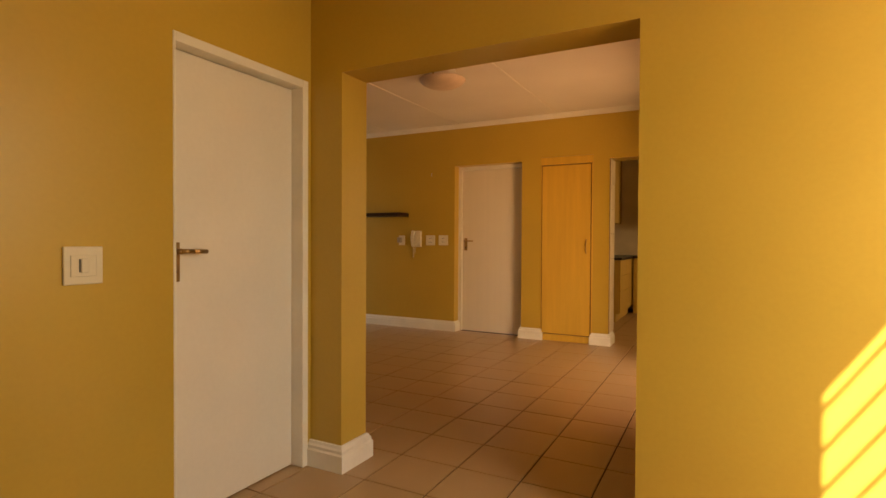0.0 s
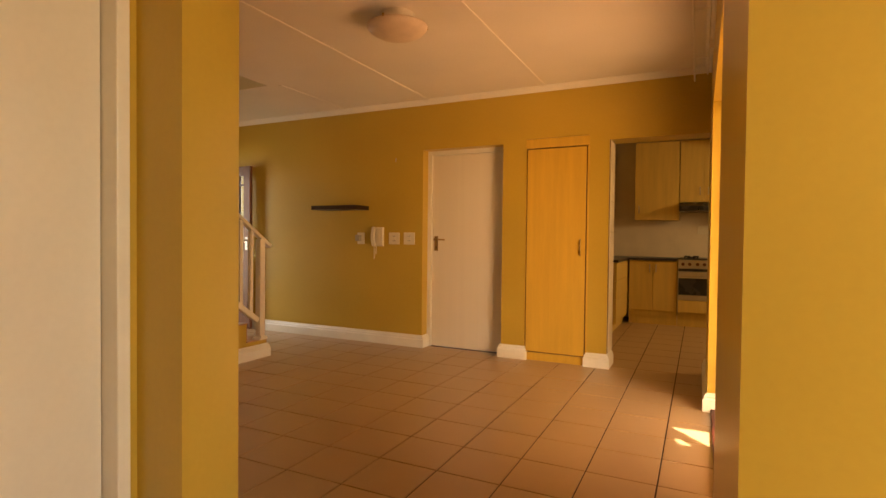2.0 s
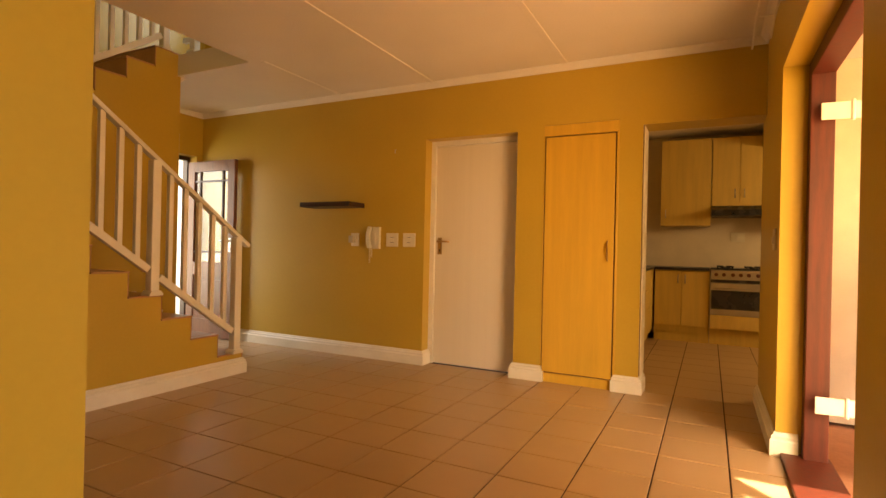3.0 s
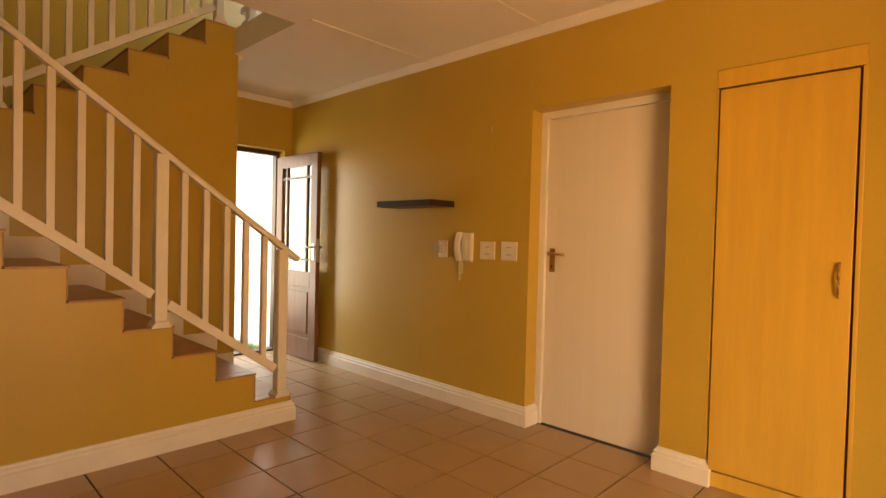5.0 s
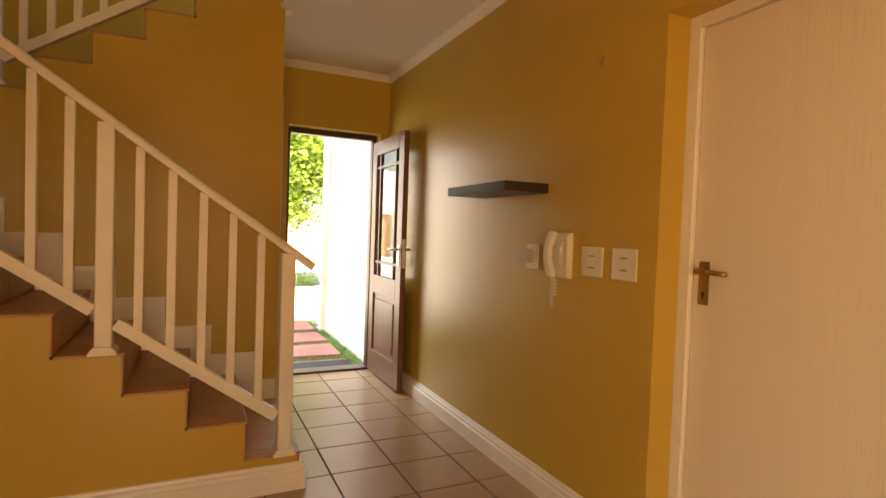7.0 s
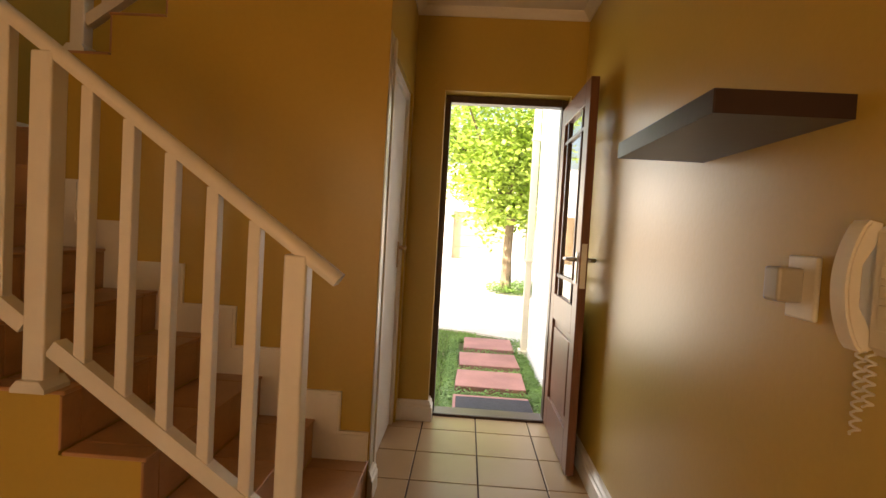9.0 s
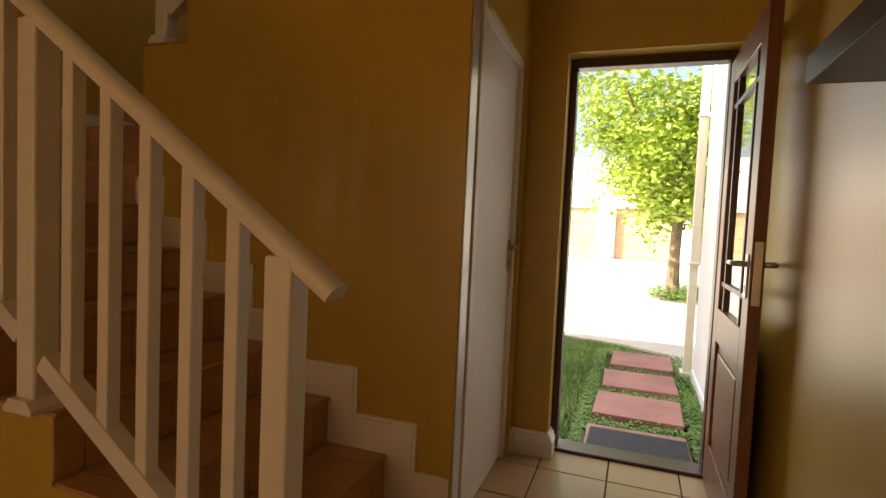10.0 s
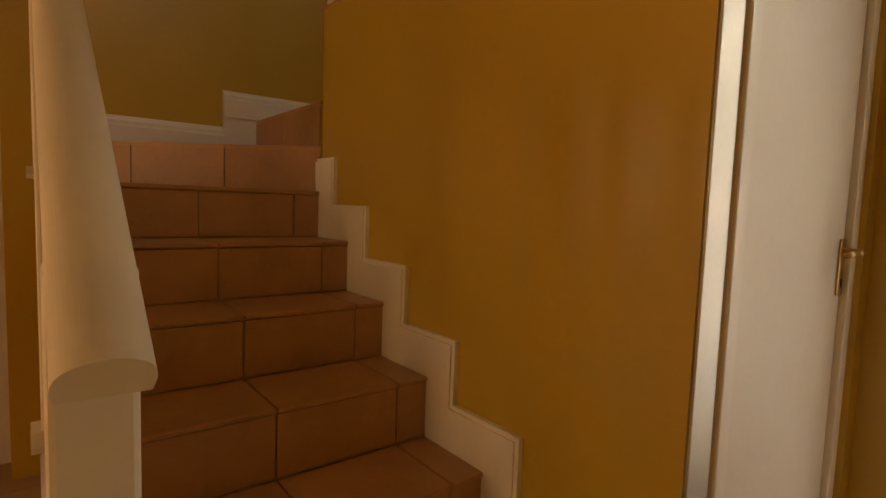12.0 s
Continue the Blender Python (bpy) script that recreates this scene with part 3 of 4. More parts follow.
part("button_panel", box(-3.066, -3.036, N - 0.0365, N - 0.033, 1.085, 1.205, 0.001), PLAST, com)
for z in (1.105, 1.135, 1.165):
    part("button", box(-3.061, -3.041, N - 0.042, N - 0.036, z, z + 0.02, 0.002), PLAST, com)
for cx, n in ((-3.112, 62), (-3.090, 40)):
    p = [(cx + 0.007 * math.cos(i * 0.9), N - 0.022 + 0.007 * math.sin(i * 0.9), 1.048 - 0.0023 * i) for i in range(n)]
    part("coiled_cord", sweep(p, 0.0022, None, 5), PLAST, com)
hook = link("wall_hook", sweep([(-2.855, N, 1.975), (-2.855, N - 0.014, 1.968), (-2.855, N - 0.016, 1.940)], 0.004), STEEL)
tagged(hook, "small bare metal hook in the wall", "hook")

# ceiling lamp
lamp = thing("ceiling_lamp", "round frosted glass bowl ceiling lamp, switched off", "lamp")
part("shade", lathe([(0.03, -0.132), (0.08, -0.128), (0.13, -0.116), (0.168, -0.096), (0.188, -0.074), (0.193, -0.062), (0.180, -0.058)], (-1.70, 3.62, H - 0.015)), LAMPG, lamp, smooth=True)
part("ceiling_plate", lathe([(0.10, -0.075), (0.11, -0.004), (0.11, 0.016)], (-1.70, 3.62, H - 0.015)), TRIM, lamp)
for a in (0.6, 2.7, 4.8):
    x, y = -1.70 + 0.190 * math.cos(a), 3.62 + 0.190 * math.sin(a)
    part("clip", box(x - 0.006, x + 0.006, y - 0.006, y + 0.006, H - 0.084, H - 0.064, 0.003), BRASS, lamp)

# lobby switch
t = thing("lobby_light_switch", "square ivory light switch with one rocker beside the door", "switch")
part("plate", box(LW, LW + 0.010, 0.603, 0.722, 0.980, 1.102, 0.004), PLAST, t)
part("inset", box(LW + 0.009, LW + 0.013, 0.622, 0.70, 1.005, 1.075, 0.003), PLAST, t)
part("rocker", box(LW + 0.012, LW + 0.017, 0.652, 0.676, 1.018, 1.064, 0.003), PLAST, t)
part("slot", box(LW + 0.0125, LW + 0.0142, 0.646, 0.651, 1.02, 1.062), BLACK, t)

# lobby window with bars
win = tagged(new("window_1"), "lobby window with horizontal burglar bars", "window", "", "structure")
for a, c, d, e in ((W0, W1, WZ0, WZ0 + 0.05), (W0, W1, WZ1 - 0.05, WZ1), (W0, W0 + 0.05, WZ0, WZ1), (W1 - 0.05, W1, WZ0, WZ1)):
    part("window_frame", box(LE + 0.02, LE + 0.06, a, c, d, e, 0.004), TRIM, win)
for i in range(1, 12):
    z = WZ0 + (WZ1 - WZ0) * i / 12
    part("burglar_bar", box(LE + 0.14, LE + 0.148, W0, W1, z - 0.008, z + 0.008, 0.002), TRIM, win)

# ---- patio doors ----
pat = tagged(new("door_4"), "dark red timber patio doors opened outwards on white hinges", "door", "", "structure")
part("frame_post", box(E + 0.115, E + 0.22, P1 - 0.075, P1 + 0.002, 0.0, PH, 0.004), REDW, pat)
part("frame_post", box(E + 0.115, E + 0.22, P0 - 0.002, P0 + 0.075, 0.0, PH, 0.004), REDW, pat)
part("frame_head", box(E + 0.115, E + 0.22, P0 + 0.07, P1 - 0.07, PH - 0.075, PH + 0.002, 0.004), REDW, pat)
part("threshold", box(E + 0.02, E + 0.24, P0, P1, -0.05, 0.025, 0.006), REDW, pat)


def patio_leaf(y, side, swing=0, gap=0.0):
    x0, w = E + 0.22 + gap, 0.74
    lf = part("leaf", box(x0, x0 + 0.10, y - 0.02, y + 0.02, 0.03, PH - 0.08, 0.004), REDW, pat)
    part("stile", box(x0 + w - 0.10, x0 + w, y - 0.02, y + 0.02, 0.03, PH - 0.08, 0.004), REDW, lf)
    for z0, z1 in ((0.03, 0.24), (0.95, 1.05), (PH - 0.18, PH - 0.08)):
        part("rail", box(x0 + 0.10, x0 + w - 0.10, y - 0.018, y + 0.018, z0, z1, 0.003), REDW, lf)
    g = part("pane", box(x0 + 0.10, x0 + w - 0.10, y - 0.003, y + 0.003, 1.05, PH - 0.18), GLASS, lf)
    g.visible_shadow = False
    part("panel", box(x0 + 0.10, x0 + w - 0.10, y - 0.008, y + 0.008, 0.24, 0.95), REDW, lf)
    for z in (0.32, 1.78):
        hg = box(x0 - 0.07 - gap, x0 + 0.04, y - 0.026 * side - 0.004, y - 0.026 * side + 0.004, z - 0.042, z + 0.042, 0.002)
        rod((x0 - gap / 2, y - 0.03 * side, z - 0.05), (x0 - gap / 2, y - 0.03 * side, z + 0.05), 0.009, hg)
        part("hinge", hg, TRIM, lf, "white steel butt hinge")
    lf.matrix_basis = pose(x0, y, 0, 0, 0, swing) @ pose(-x0, -y, 0)


patio_leaf(P1 - 0.085, 1, 4, 0.12)
# South leaf is unseen; its swing is set to trim the sun patch.
patio_leaf(P0 + 0.03, -1, -12)
# clothes airer rail hung from the ceiling by the patio doors
air = thing("drying_rack", "white wire rack hung on the wall near the ceiling", "rack")
for x, y1 in ((-0.01, 5.10), (0.075, 4.95)):
    part("wire", sweep([(x, 3.2, H - 0.10), (x, y1 - 0.25, H - 0.16), (x, y1, H - 0.22)], 0.006), TRIM, air)
for y, z in ((4.78, H - 0.152), (4.0, H - 0.13), (3.3, H - 0.105)):
    part("cross_wire", sweep([(-0.015, y, z), (0.08, y, z)], 0.004), TRIM, air)
for y in (3.6, 4.6):
    part("wall_clip", box(0.07, E + 0.001, y - 0.012, y + 0.012, H - 0.155, H - 0.10, 0.003), TRIM, air)
bm = box(E - 0.010, E, 4.80, 4.90, 1.09, 1.21, 0.004)
sw = thing("patio_light_switch", "ivory light switch plate beside the patio doors", "switch")
part("plate", bm, PLAST, sw)
part("rocker", box(E - 0.018, E - 0.008, 4.835, 4.865, 1.125, 1.165, 0.003), PLAST, sw)

# ---- front door ----
fr = tagged(new("door_5"), "brown timber front door with glazed border lights standing open", "door", "", "structure")
for y0, y1 in ((F0 - 0.002, F0 + 0.035), (F1 - 0.035, F1 + 0.002)):
    part("frame_post", box(W - 0.19, W - 0.11, y0, y1, 0.0, FH, 0.004), DARKW, fr)
part("frame_head", box(W - 0.19, W - 0.11, F0 + 0.035, F1 - 0.035, FH - 0.045, FH + 0.002, 0.004), DARKW, fr)
part("threshold", box(W - 0.23, W - 0.09, F0, F1, -0.06, 0.018, 0.006), DARKW, fr)
part("latch_plate", box(W - 0.112, W - 0.107, F0 + 0.032, F0 + 0.038, 1.38, 1.44, 0.001), STEEL, fr)
# leaf from the hinge eastwards, in its own frame: x along the leaf, y across
LWD, LHT, LT = 0.745, 1.985, 0.042
leaf = part("leaf", box(0, 0.105, 0, LT, 0.012, LHT, 0.003), BRNW, fr, "brown stained timber leaf")
part("stile", box(LWD - 0.105, LWD, 0, LT, 0.012, LHT, 0.003), BRNW, leaf)
for z0, z1 in ((0.012, 0.21), (0.70, 0.85), (LHT - 0.115, LHT)):
    part("rail", box(0.105, LWD - 0.105, 0, LT, z0, z1, 0.003), BRNW, leaf)
part("panel", box(0.105, LWD - 0.105, 0.014, LT - 0.014, 0.21, 0.70, 0.003), BRNW, leaf)
part("raised_panel", box(0.15, LWD - 0.15, 0.005, LT - 0.005, 0.255, 0.655, 0.008), BRNW, leaf)
g = part("pane", box(0.105, LWD - 0.105, LT / 2 - 0.002, LT / 2 + 0.002, 0.85, LHT - 0.115), GLASS, leaf)
g.visible_shadow = False
for x in (0.19, LWD - 0.19):
    part("glazing_bar", box(x - 0.011, x + 0.011, 0.006, LT - 0.006, 0.85, LHT - 0.115, 0.002), DARKW, leaf)
for z in (0.965, LHT - 0.225):
    part("glazing_bar", box(0.105, LWD - 0.105, 0.007, LT - 0.007, z - 0.010, z + 0.010, 0.002), DARKW, leaf)
lever_handle(leaf, Matrix.Translation((LWD - 0.05, 0, 1.06)) @ Matrix.Diagonal((-1, 1, 1, 1)), STEEL)
lever_handle(leaf, Matrix.Translation((LWD - 0.05, LT, 1.06)) @ Matrix.Diagonal((-1, -1, 1, 1)), STEEL)
part("lock_edge", box(LWD - 0.002, LWD + 0.003, 0.008, LT - 0.008, 0.95, 1.17, 0.001), STEEL, leaf)
leaf.matrix_basis = pose(W - 0.09, F1 - 0.032, 0, 0, 0, 0.2)

# ---- kitchen ----


def base_unit(x0, x1, doors, y=8.37):
    u = thing("base_cabinet", "beech veneer kitchen base cabinet with closed doors", "cabinet", "kitchen base cabinets")
    part("carcass", box(x0 + 0.001, x1 - 0.001, y + 0.021, 8.95, 0.12, 0.865), KITW, u)
    part("plinth", box(x0, x1, y + 0.04, y + 0.06, 0, 0.188), KITW, u)
    w = (x1 - x0) / doors
    for i in range(doors):
        d = part("cabinet_door", box(x0 + w * i + 0.003, x0 + w * (i + 1) - 0.003, y, y + 0.02, 0.192, 0.862, 0.002), KITW, u)
        bow_handle(d, x0 + w * (i + 1) - 0.04 if i == 0 else x0 + w * i + 0.04, y, 0.76, 0.1)
    return u


base_unit(-0.82, -0.212, 2)
u = thing("drawer_cabinet", "beech veneer drawer cabinet along the kitchen side wall", "cabinet")
part("carcass", box(-1.42, -0.862, 7.3, 8.95, 0.12, 0.865), KITW, u)
part("plinth", box(-1.42, -0.90, 7.3, 8.4, 0, 0.12), KITW, u)
for j in range(2):
    y0 = 7.3 + 0.535 * j
    for z0, z1 in ((0.125, 0.42), (0.425, 0.64), (0.645, 0.862)):
        part("drawer_front", box(-0.86, -0.84, y0 + 0.003, y0 + 0.532, z0, z1, 0.002), KITW, u)
bm = box(-1.42, -0.82, 7.28, 8.95, 0.868, 0.90, 0.004)
box(-0.82, -0.214, 8.34, 8.95, 0.868, 0.90, 0.004, bm)
tagged(link("worktop", bm, COUNTER), "dark stone-look kitchen worktop over the base cabinets", "worktop")


def wall_unit(x0, x1, z0, z1, doors, hx):
    u = thing("wall_cabinet", "beech veneer kitchen wall cabinet with closed doors", "cabinet", "kitchen wall cabinets")
    part("carcass", box(x0 + 0.001, x1 - 0.001, 8.641, 8.95, z0, z1), KITW, u)
    w = (x1 - x0) / doors
    for i in range(doors):
        d = part("cabinet_door", box(x0 + w * i + 0.003, x0 + w * (i + 1) - 0.003, 8.62, 8.64, z0 + 0.002, z1 - 0.002, 0.002), KITW, u)
        bow_handle(d, x0 + w * i + (hx if i else (w - hx if doors > 1 else hx)), 8.62, z0 + 0.15, 0.1)


wall_unit(-0.79, -0.215, 1.42, 2.50, 1, 0.06)
wall_unit(-0.21, 0.39, 1.66, 2.50, 2, 0.05)
wall_unit(0.395, 1.0, 1.42, 2.50, 1, 0.06)
u = thing("wall_cabinet", "beech veneer wall cabinet along the kitchen side wall", "cabinet", "kitchen wall cabinets")
part("carcass", box(-1.42, -1.10, 7.2, 8.95, 1.42, 2.50), KITW, u)
part("cabinet_door", box(-1.099, -1.08, 7.2, 8.6, 1.42, 2.50, 0.002), KITW, u)
b = prism([(8.44, 1.53), (8.44, 1.57), (8.62, 1.655), (8.95, 1.655), (8.95, 1.53)], "x", -0.205, 0.388)
hood = thing("cooker_hood", "black slim cooker hood under the wall cabinets", "hood")
part("body", b, BLACK, hood)
part("visor", box(-0.207, 0.390, 8.425, 8.44, 1.53, 1.60, 0.003), BLACK, hood)
ck = thing("cooker", "steel range cooker with black oven glass and red-black knobs", "cooker")
part("body", box(-0.206, 0.392, 8.36, 8.95, 0.19, 0.89, 0.004), STEEL, ck)
part("plinth", box(-0.206, 0.392, 8.41, 8.43, 0, 0.188), KITW, ck)
part("hob", box(-0.206, 0.392, 8.34, 8.95, 0.891, 0.905, 0.003), BLACK, ck)
part("control_panel", box(-0.2, 0.388, 8.335, 8.36, 0.775, 0.885, 0.004), STEEL, ck)
for i in range(7):
    x = -0.145 + 0.08 * i + (0.012 if i > 1 else 0) + (0.012 if i > 4 else 0)
    part("knob", rod((x, 8.336, 0.83), (x, 8.305, 0.83), 0.021), REDW, ck)
part("gap_strip", box(-0.2, 0.388, 8.345, 8.362, 0.735, 0.77, 0.002), BLACK, ck)
od = part("oven_door", box(-0.2, 0.388, 8.335, 8.362, 0.36, 0.73, 0.004), STEEL, ck)
part("oven_glass", box(-0.195, 0.383, 8.331, 8.336, 0.425, 0.645, 0.003), BLACK, od)
part("oven_handle", rod((-0.16, 8.30, 0.665), (0.35, 8.30, 0.665), 0.009), STEEL, od)
part("drawer", box(-0.2, 0.388, 8.34, 8.362, 0.192, 0.352, 0.003), KITW, ck)
for x in (-0.05, 0.25):
    for y in (8.48, 8.76):
        g = lathe([(0.05, 0.0), (0.05, 0.012), (0.03, 0.016)], (x, y, 0.905), sides=16)
        for a in range(4):
            c, s_ = math.cos(a * math.pi / 2 + 0.78), math.sin(a * math.pi / 2 + 0.78)
            rod((x + 0.03 * c, y + 0.03 * s_, 0.925), (x + 0.12 * c, y + 0.12 * s_, 0.925), 0.006, g, 6)
            rod((x + 0.11 * c, y + 0.11 * s_, 0.905), (x + 0.11 * c, y + 0.11 * s_, 0.925), 0.006, g, 6)
        part("burner", g, BLACK, ck)
t = thing("wall_socket", "ivory double socket on the kitchen wall tiles", "socket")
part("plate", box(0.015, 0.17, 8.938, 8.95, 1.23, 1.35, 0.003), PLAST, t)
part("rocker", box(0.06, 0.085, 8.931, 8.94, 1.27, 1.31, 0.002), PLAST, t)
# tiled edge of the kitchen opening
edge = tagged(link("tile_trim", box(K0, K0 + 0.006, N + 0.02, N + 0.255, 0.13, 2.02, 0.001), GROUT), "white tiled reveal of the kitchen opening", "", "", "structure")
for i in range(7):
    z0 = 0.135 + 0.2693 * i
    part("tile", box(K0 + 0.004, K0 + 0.013, N + 0.022, N + 0.256, z0, z0 + 0.2665, 0.002, seg=1), SPLASH, edge)

# ---- outdoors ----
structure("ground", box(-90, 60, -60, 70, -0.6, -0.14), SOIL, "lawn and soil around the house")
structure("driveway", prism([(-60, -40), (-9.7, -40), (-9.7, 2.2), (-9.1, 5.0), (-8.75, 5.6), (-8.75, 40), (-60, 40)], "z", -0.3, -0.115), DRIVE, "pale sunlit paved driveway")
structure("patio", box(0.34, 14, -6, 12, -0.3, -0.05), PATIO, "terracotta paved patio")
# Unseen slab, added so that its edge ends the sun patch on the floor.
structure("patio_shade_slab", box(0.34, 4.5, 2.38, 9.2, 2.35, 2.47), CEIL, "unseen slab added to cut the sun patch indoors")
# Unseen wall added outdoors; its dark warm colour limits the bounce into the room.
structure("bounce_wall", box(9.0, 9.2, -12, 14, -0.2, 2.0), PATIO, "unseen terracotta-coloured wall added to temper bounced light")
wing = tagged(new("house_wing"), "white plastered wing of the house beside the garden path", "house", "", "structure")
part("wall", box(-7.88, W - 0.22, 5.60, 9.2, -0.3, 5.4), OUTW, wing)
part("plinth_stain", box(-7.88, W - 0.22, 5.585, 5.60, -0.3, -0.02), OUTW, wing)
part("roof", prism([(5.1, 5.35), (9.5, 5.35), (9.5, 5.5), (7.3, 6.6), (5.1, 5.5)], "x", -8.1, W - 0.25), ROOF, wing)
part("fascia", box(-8.05, W - 0.24, 5.16, 5.19, 5.2, 5.36), TRIM, wing)
structure("wall_outer_west", box(W - 0.30, W - 0.22, -4.0, F0, -0.3, 5.3), OUTW, "white plastered outer wall")
structure("wall_outer_back", box(W - 0.30, -2.3, -4.0, STS - 0.2, -0.3, 5.3), OUTW, "white plastered rear house block")
dp = thing("downpipe", "pale square downpipe on the white wall", "pipe")
part("pipe", box(-7.96, -7.89, 5.52, 5.59, -0.12, 5.2, 0.008), PLAST, dp)
for z in (0.9, 2.2, 3.6):
    part("bracket", box(-7.97, -7.875, 5.51, 5.60, z, z + 0.03, 0.003), PLAST, dp)
part("shoe", box(-8.04, -7.88, 5.50, 5.60, -0.13, -0.05, 0.008), PLAST, dp)
link("drain_slab", box(-8.9, -8.05, 5.46, 5.85, -0.2, -0.10, 0.01), DRIVE)
tagged(bpy.data.objects["drain_slab"], "pale concrete drain slab under the downpipe", "slab")
rng = random.Random(7)


def paver(x0, x1, y0, y1, tilt):
    b = box(x0, x1, y0, y1, -0.16, -0.055, 0.008)
    bmesh.ops.rotate(b, cent=((x0 + x1) / 2, (y0 + y1) / 2, -0.1), matrix=Matrix.Rotation(tilt, 3, "Z"), verts=b.verts)
    tagged(link("stepping_stone", b, PAVER), "red cement stepping stone set in the grass path", "paver", "stepping stones")


paver(-6.25, -5.78, 4.84, 5.42, 0.01)
paver(-6.98, -6.47, 4.85, 5.43, -0.02)
paver(-7.68, -7.16, 4.87, 5.44, 0.02)
paver(-8.45, -7.88, 4.91, 5.45, -0.01)
mat = link("door_mat", box(-6.16, -5.78, 4.86, 5.41, -0.055, -0.040, 0.004), MAT)
tagged(mat, "black rubber door mat on the first stepping stone", "mat")


def blades(name, n, region, keep, h0, h1, mat, label, width=0.006, broad=False):
    """Grass or weeds as many single blades in one mesh."""
    v, f = [], []
    x0, x1, y0, y1 = region
    while len(f) < n:
        x, y = rng.uniform(x0, x1), rng.uniform(y0, y1)
        if not keep(x, y):
            continue
        a, h, w = rng.uniform(0, 6.28), rng.uniform(h0, h1), width * rng.uniform(0.7, 1.4)
        dx, dy, lean = math.cos(a), math.sin(a), rng.uniform(0.2, 0.9) * h
        i = len(v)
        if broad:
            z = -0.14 + h * rng.uniform(0.3, 1)
            v += [(x, y, z), (x + dx * w - dy * w * 0.6, y + dy * w + dx * w * 0.6, z + 0.4 * w), (x + 2 * dx * w, y + 2 * dy * w, z + 0.2 * w), (x + dx * w + dy * w * 0.6, y + dy * w - dx * w * 0.6, z + 0.4 * w)]
            f.append((i, i + 1, i + 2, i + 3))
        else:
            v += [(x - dy * w, y + dx * w, -0.142), (x + dy * w, y - dx * w, -0.142), (x + dx * lean, y + dy * lean, -0.14 + h)]
            f.append((i, i + 1, i + 2))
    me = bpy.data.meshes.new(name)
    me.from_pydata(v, [], f)
    me.materials.append(mat)
    return tagged(new(name, me), label, "grass", "", "stuff")


def off_path(x, y):
    for a, c in ((-6.27, -5.76), (-7.0, -6.45), (-7.70, -7.14), (-8.47, -7.86)):
        if a < x < c and 4.84 < y < 5.44:
            return False
    return y < 5.58


def lawn(x, y):
    return off_path(x, y) and x > -9.7 + max(0, (y - 2.2)) * 0.22


blades("lawn_grass", 62000, (-9.7, -5.8, 1.5, 5.06), lawn, 0.012, 0.05, GRASS, "short green lawn beside the stepping stones", 0.004)
blades("path_weeds", 11000, (-8.6, -5.8, 4.75, 5.58), off_path, 0.02, 0.09, GRASS, "leafy green weeds between the stepping stones", 0.013, True)


def tree(x, y, z):
    t = thing("tree", "leafy green tree with a slim grey trunk beside the driveway", "tree")
    r = random.Random(3)
    bm = rod((x, y, z - 0.1), (x + 0.05, y, z + 0.9), 0.14, None, 10, 0.105)
    rod((x + 0.05, y, z + 0.88), (x + 0.02, y + 0.03, z + 1.75), 0.107, bm, 10, 0.095)
    part("trunk", bm, BARK, t)
    tips = []
    for i in range(9):
        a = i * 2.4 + r.uniform(-0.3, 0.3)
        limb = bmesh.new()
        p = Vector((x + 0.03, y + 0.02, z + 1.55 + 0.1 * (i % 3)))
        rad = 0.075
        d = Vector((math.cos(a), math.sin(a), r.uniform(0.45, 1.3))).normalized()
        for k in range(5):
            q = p + d * r.uniform(0.42, 0.66)
            rod(p, q, rad, limb, 6, rad * 0.72)
            tips.append(q)
            if k > 0:
                s2 = q + Vector((r.uniform(-1, 1), r.uniform(-1, 1), r.uniform(-0.3, 0.6))) * 0.6
                rod(q, s2, rad * 0.5, limb, 5, rad * 0.25)
                tips.append(s2)
            p, rad = q, rad * 0.72
            d = (d + Vector((r.uniform(-0.35, 0.35), r.uniform(-0.35, 0.35), r.uniform(-0.1, 0.3)))).normalized()
        part("limb", limb, BARK, t)
    v, f = [], []
    for c in tips:
        for j in range(8):
            cc = c + Vector((r.gauss(0, 0.36), r.gauss(0, 0.36), r.gauss(-0.05, 0.32)))
            for k in range(30):
                o = cc + Vector((r.gauss(0, 0.15), r.gauss(0, 0.15), r.gauss(0, 0.12)))
                u = Vector((r.uniform(-1, 1), r.uniform(-1, 1), r.uniform(-0.6, 0.4))).normalized()
                w = u.cross(Vector((r.uniform(-1, 1), r.uniform(-1, 1), 1))).normalized()
                ln, wd = r.uniform(0.09, 0.17), r.uniform(0.030, 0.055)
                i = len(v)
                v += [o, o + u * ln * 0.5 + w * wd, o + u * ln, o + u * ln * 0.5 - w * wd]
                f.append((i, i + 1, i + 2, i + 3))
    me = bpy.data.meshes.new("crown")
    me.from_pydata([tuple(q) for q in v], [], f)
    me.materials.append(LEAF)
    cr = tagged(new("crown", me), "", "", "", "stuff")
    cr.parent = t


tree(-13.9, 5.78, -0.115)
blades("tree_weeds", 2500, (-14.8, -13.0, 5.0, 7.0), lambda x, y: (x + 13.9) ** 2 + (y - 6.05) ** 2 < 0.5, 0.1, 0.35, GRASS, "tuft of green plants round the tree foot", 0.03, True)

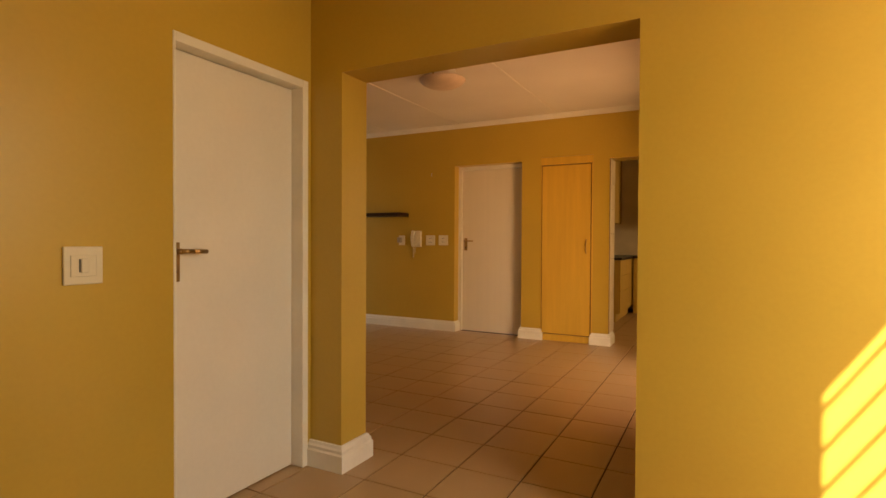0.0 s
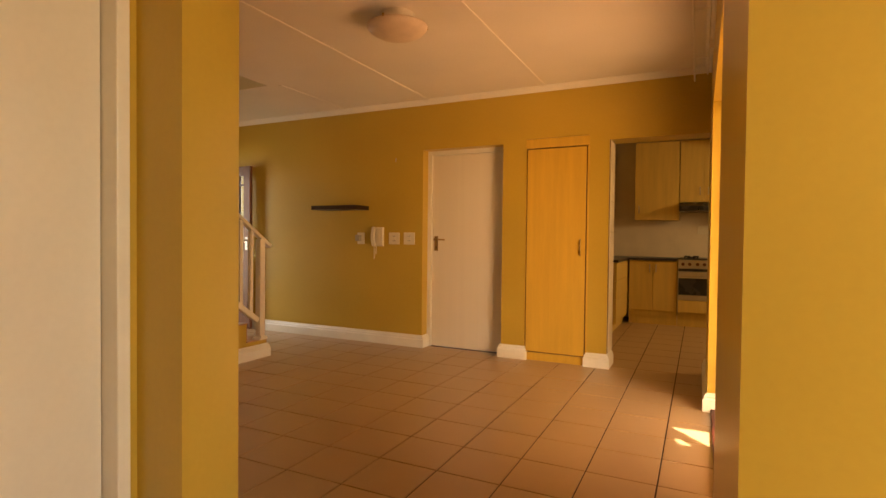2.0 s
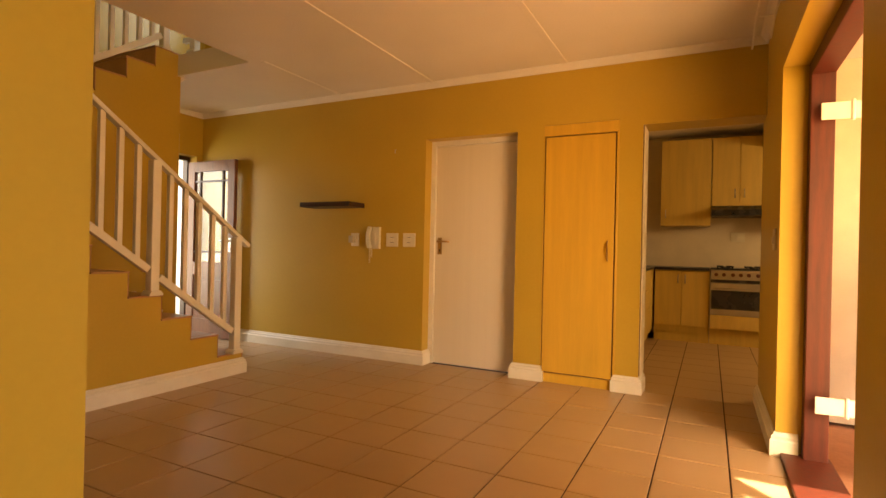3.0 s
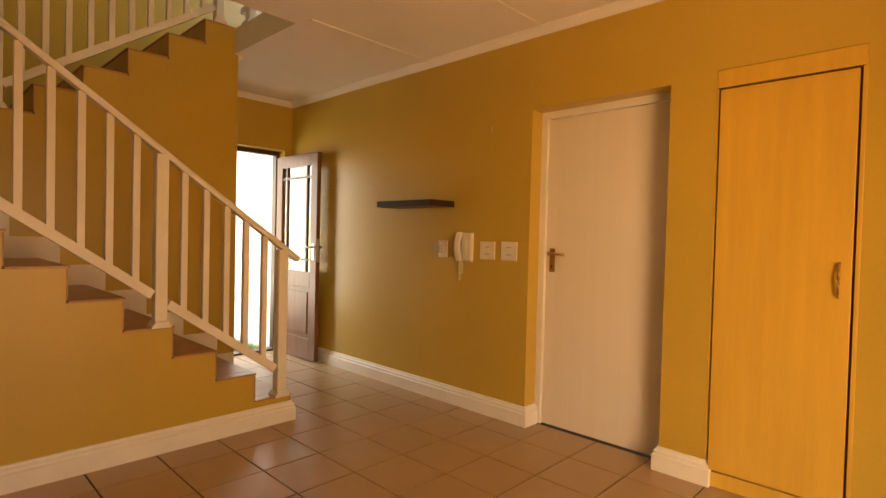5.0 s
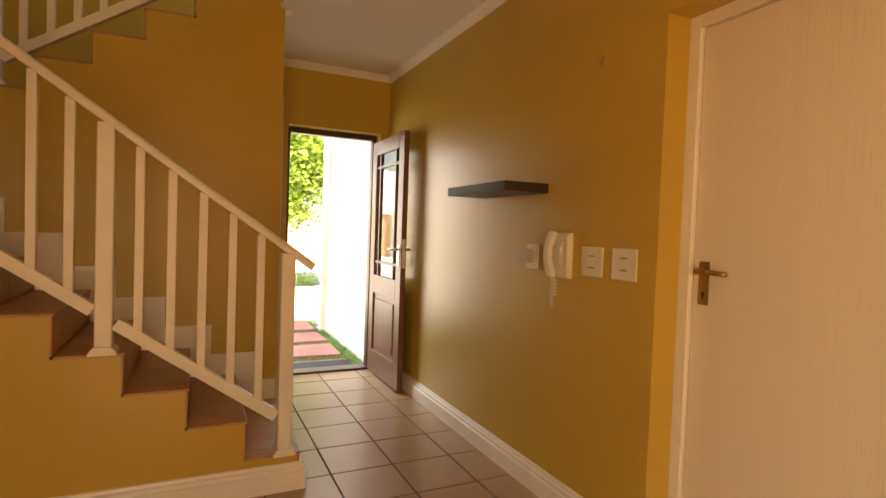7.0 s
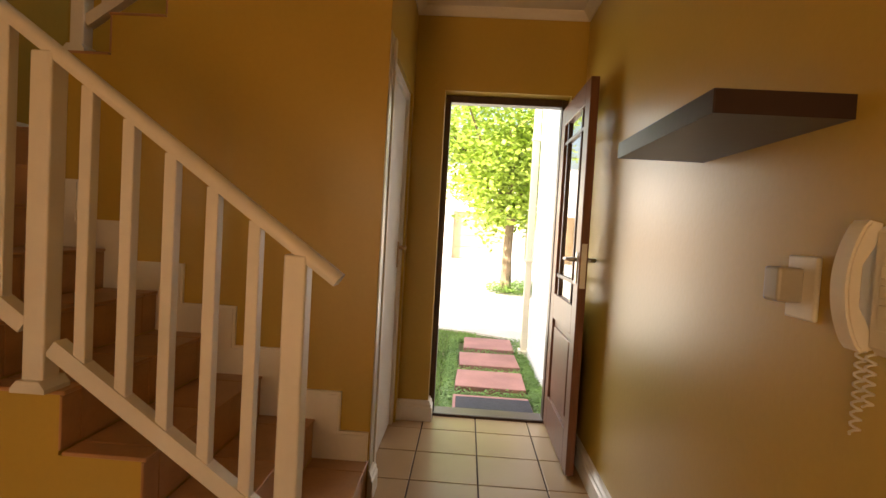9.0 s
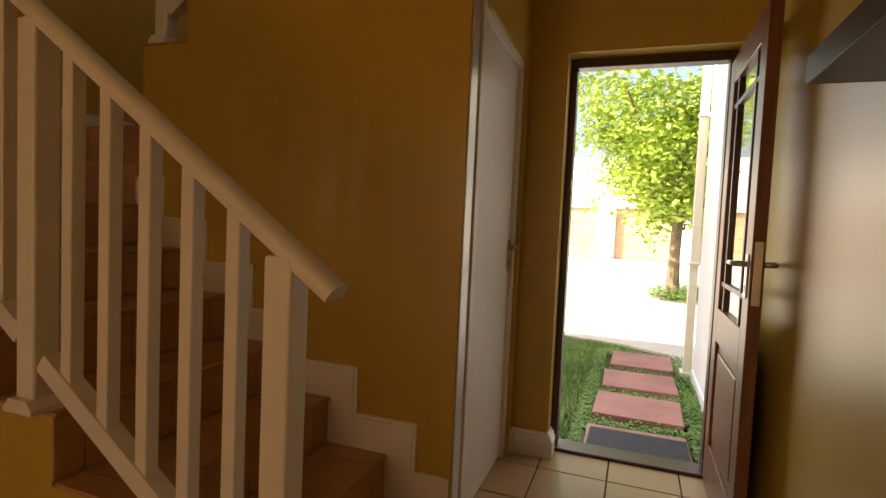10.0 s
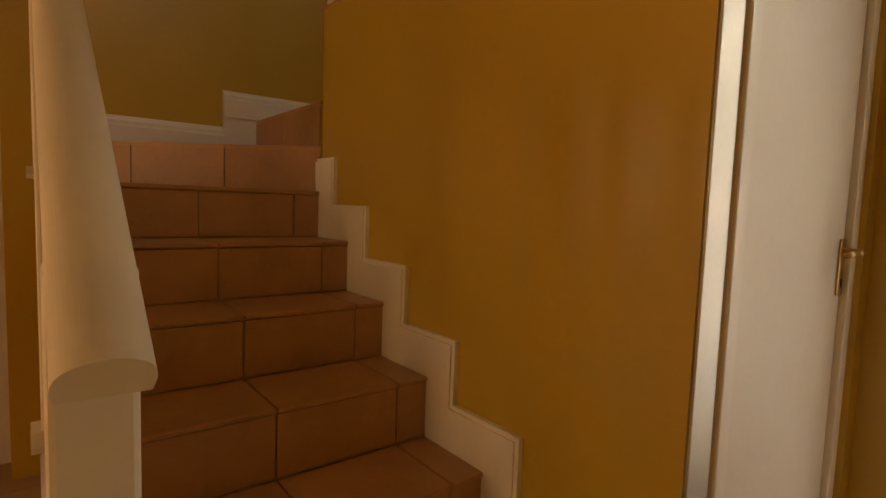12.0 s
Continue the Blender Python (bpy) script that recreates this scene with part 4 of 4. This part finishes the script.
# garages across the drive
gar = tagged(new("garage_row"), "row of white plastered garages with tan doors and a tiled roof", "house")
GX = -27.0
bm = bmesh.new()
edges = []
y = -6.0
while y < 16:
    edges.append(y)
    y += 3.4
last = -8.0
for y in edges:
    box(GX - 0.3, GX, last, y, -0.2, 2.1, 0, bm)
    last = y + 2.6
box(GX - 0.3, GX, last, last + 1.2, -0.2, 2.1, 0, bm)
box(GX - 0.3, GX, -8.0, last + 1.2, 2.1, 4.3, 0, bm)
box(GX - 6, GX - 0.31, -8.0, last + 1.2, -0.2, 3.2, 0, bm)
part("wall", bm, OUTW, gar)
for y in edges:
    gd = part("garage_door", box(GX - 0.22, GX - 0.16, y, y + 2.6, -0.12, 2.1), GARAGE, gar)
    for i in range(4):
        part("panel", box(GX - 0.161, GX - 0.14, y + 0.05, y + 2.55, -0.08 + i * 0.54, 0.42 + i * 0.54, 0.01, seg=1), GARAGE, gd)
    part("pier", box(GX, GX + 0.35, y - 0.62, y - 0.18, -0.2, 2.6, 0.01), OUTW, gar)
part("roof", prism([(GX - 0.31, 4.0), (GX - 3, 4.5), (GX - 6.5, 3.2), (GX - 6.5, 3.05), (GX - 0.31, 3.2)], "y", -9, last + 2), ROOF, gar)

# ---- floor tiles ----
P = 0.328


def tile_mesh(w, d):
    b = box(-w / 2, w / 2, -d / 2, d / 2, -0.008, 0, 0)
    bmesh.ops.bevel(b, geom=[e for e in b.edges if all(v.co.z > -0.001 for v in e.verts)], offset=0.0012, segments=1, affect="EDGES")
    me = bpy.data.meshes.new("tile")
    b.to_mesh(me)
    b.free()
    me.materials.append(TILE)
    return me


tile_me = tile_mesh(P - 0.0078, P - 0.0078)
X0, Y0 = -0.44, 4.995
rest = bmesh.new()
count = 0
for j in range(-21, 14):
    for i in range(-17, 9):
        cx, cy = X0 + (i + 0.5) * P, Y0 + (j + 0.5) * P
        living = W - 0.1 < cx < E + 0.1 and SI - 0.3 < cy < N + 0.14 and not (cx < SX1 - 0.17 and cy < 4.4)
        lobby = LW - 0.25 < cx < LE and LS < cy <= SI - 0.3
        kitchen = -1.3 < cx < 2.3 and N + 0.14 <= cy < 8.8
        if living or (lobby and cy > 0.6 and cx < 0.3):
            t = new("tile", tile_me)
            t.parent = floor
            t.location = (cx + rng.uniform(-0.0006, 0.0006), cy + rng.uniform(-0.0006, 0.0006), rng.uniform(-0.0007, 0.0005))
            count += 1
        elif lobby or kitchen:
            box(cx - P / 2 + 0.0039, cx + P / 2 - 0.0039, cy - P / 2 + 0.0039, cy + P / 2 - 0.0039, -0.008, 0, 0, rest)
far = part("far_tiles", rest, TILEI, floor)
far["kind"] = "stuff"
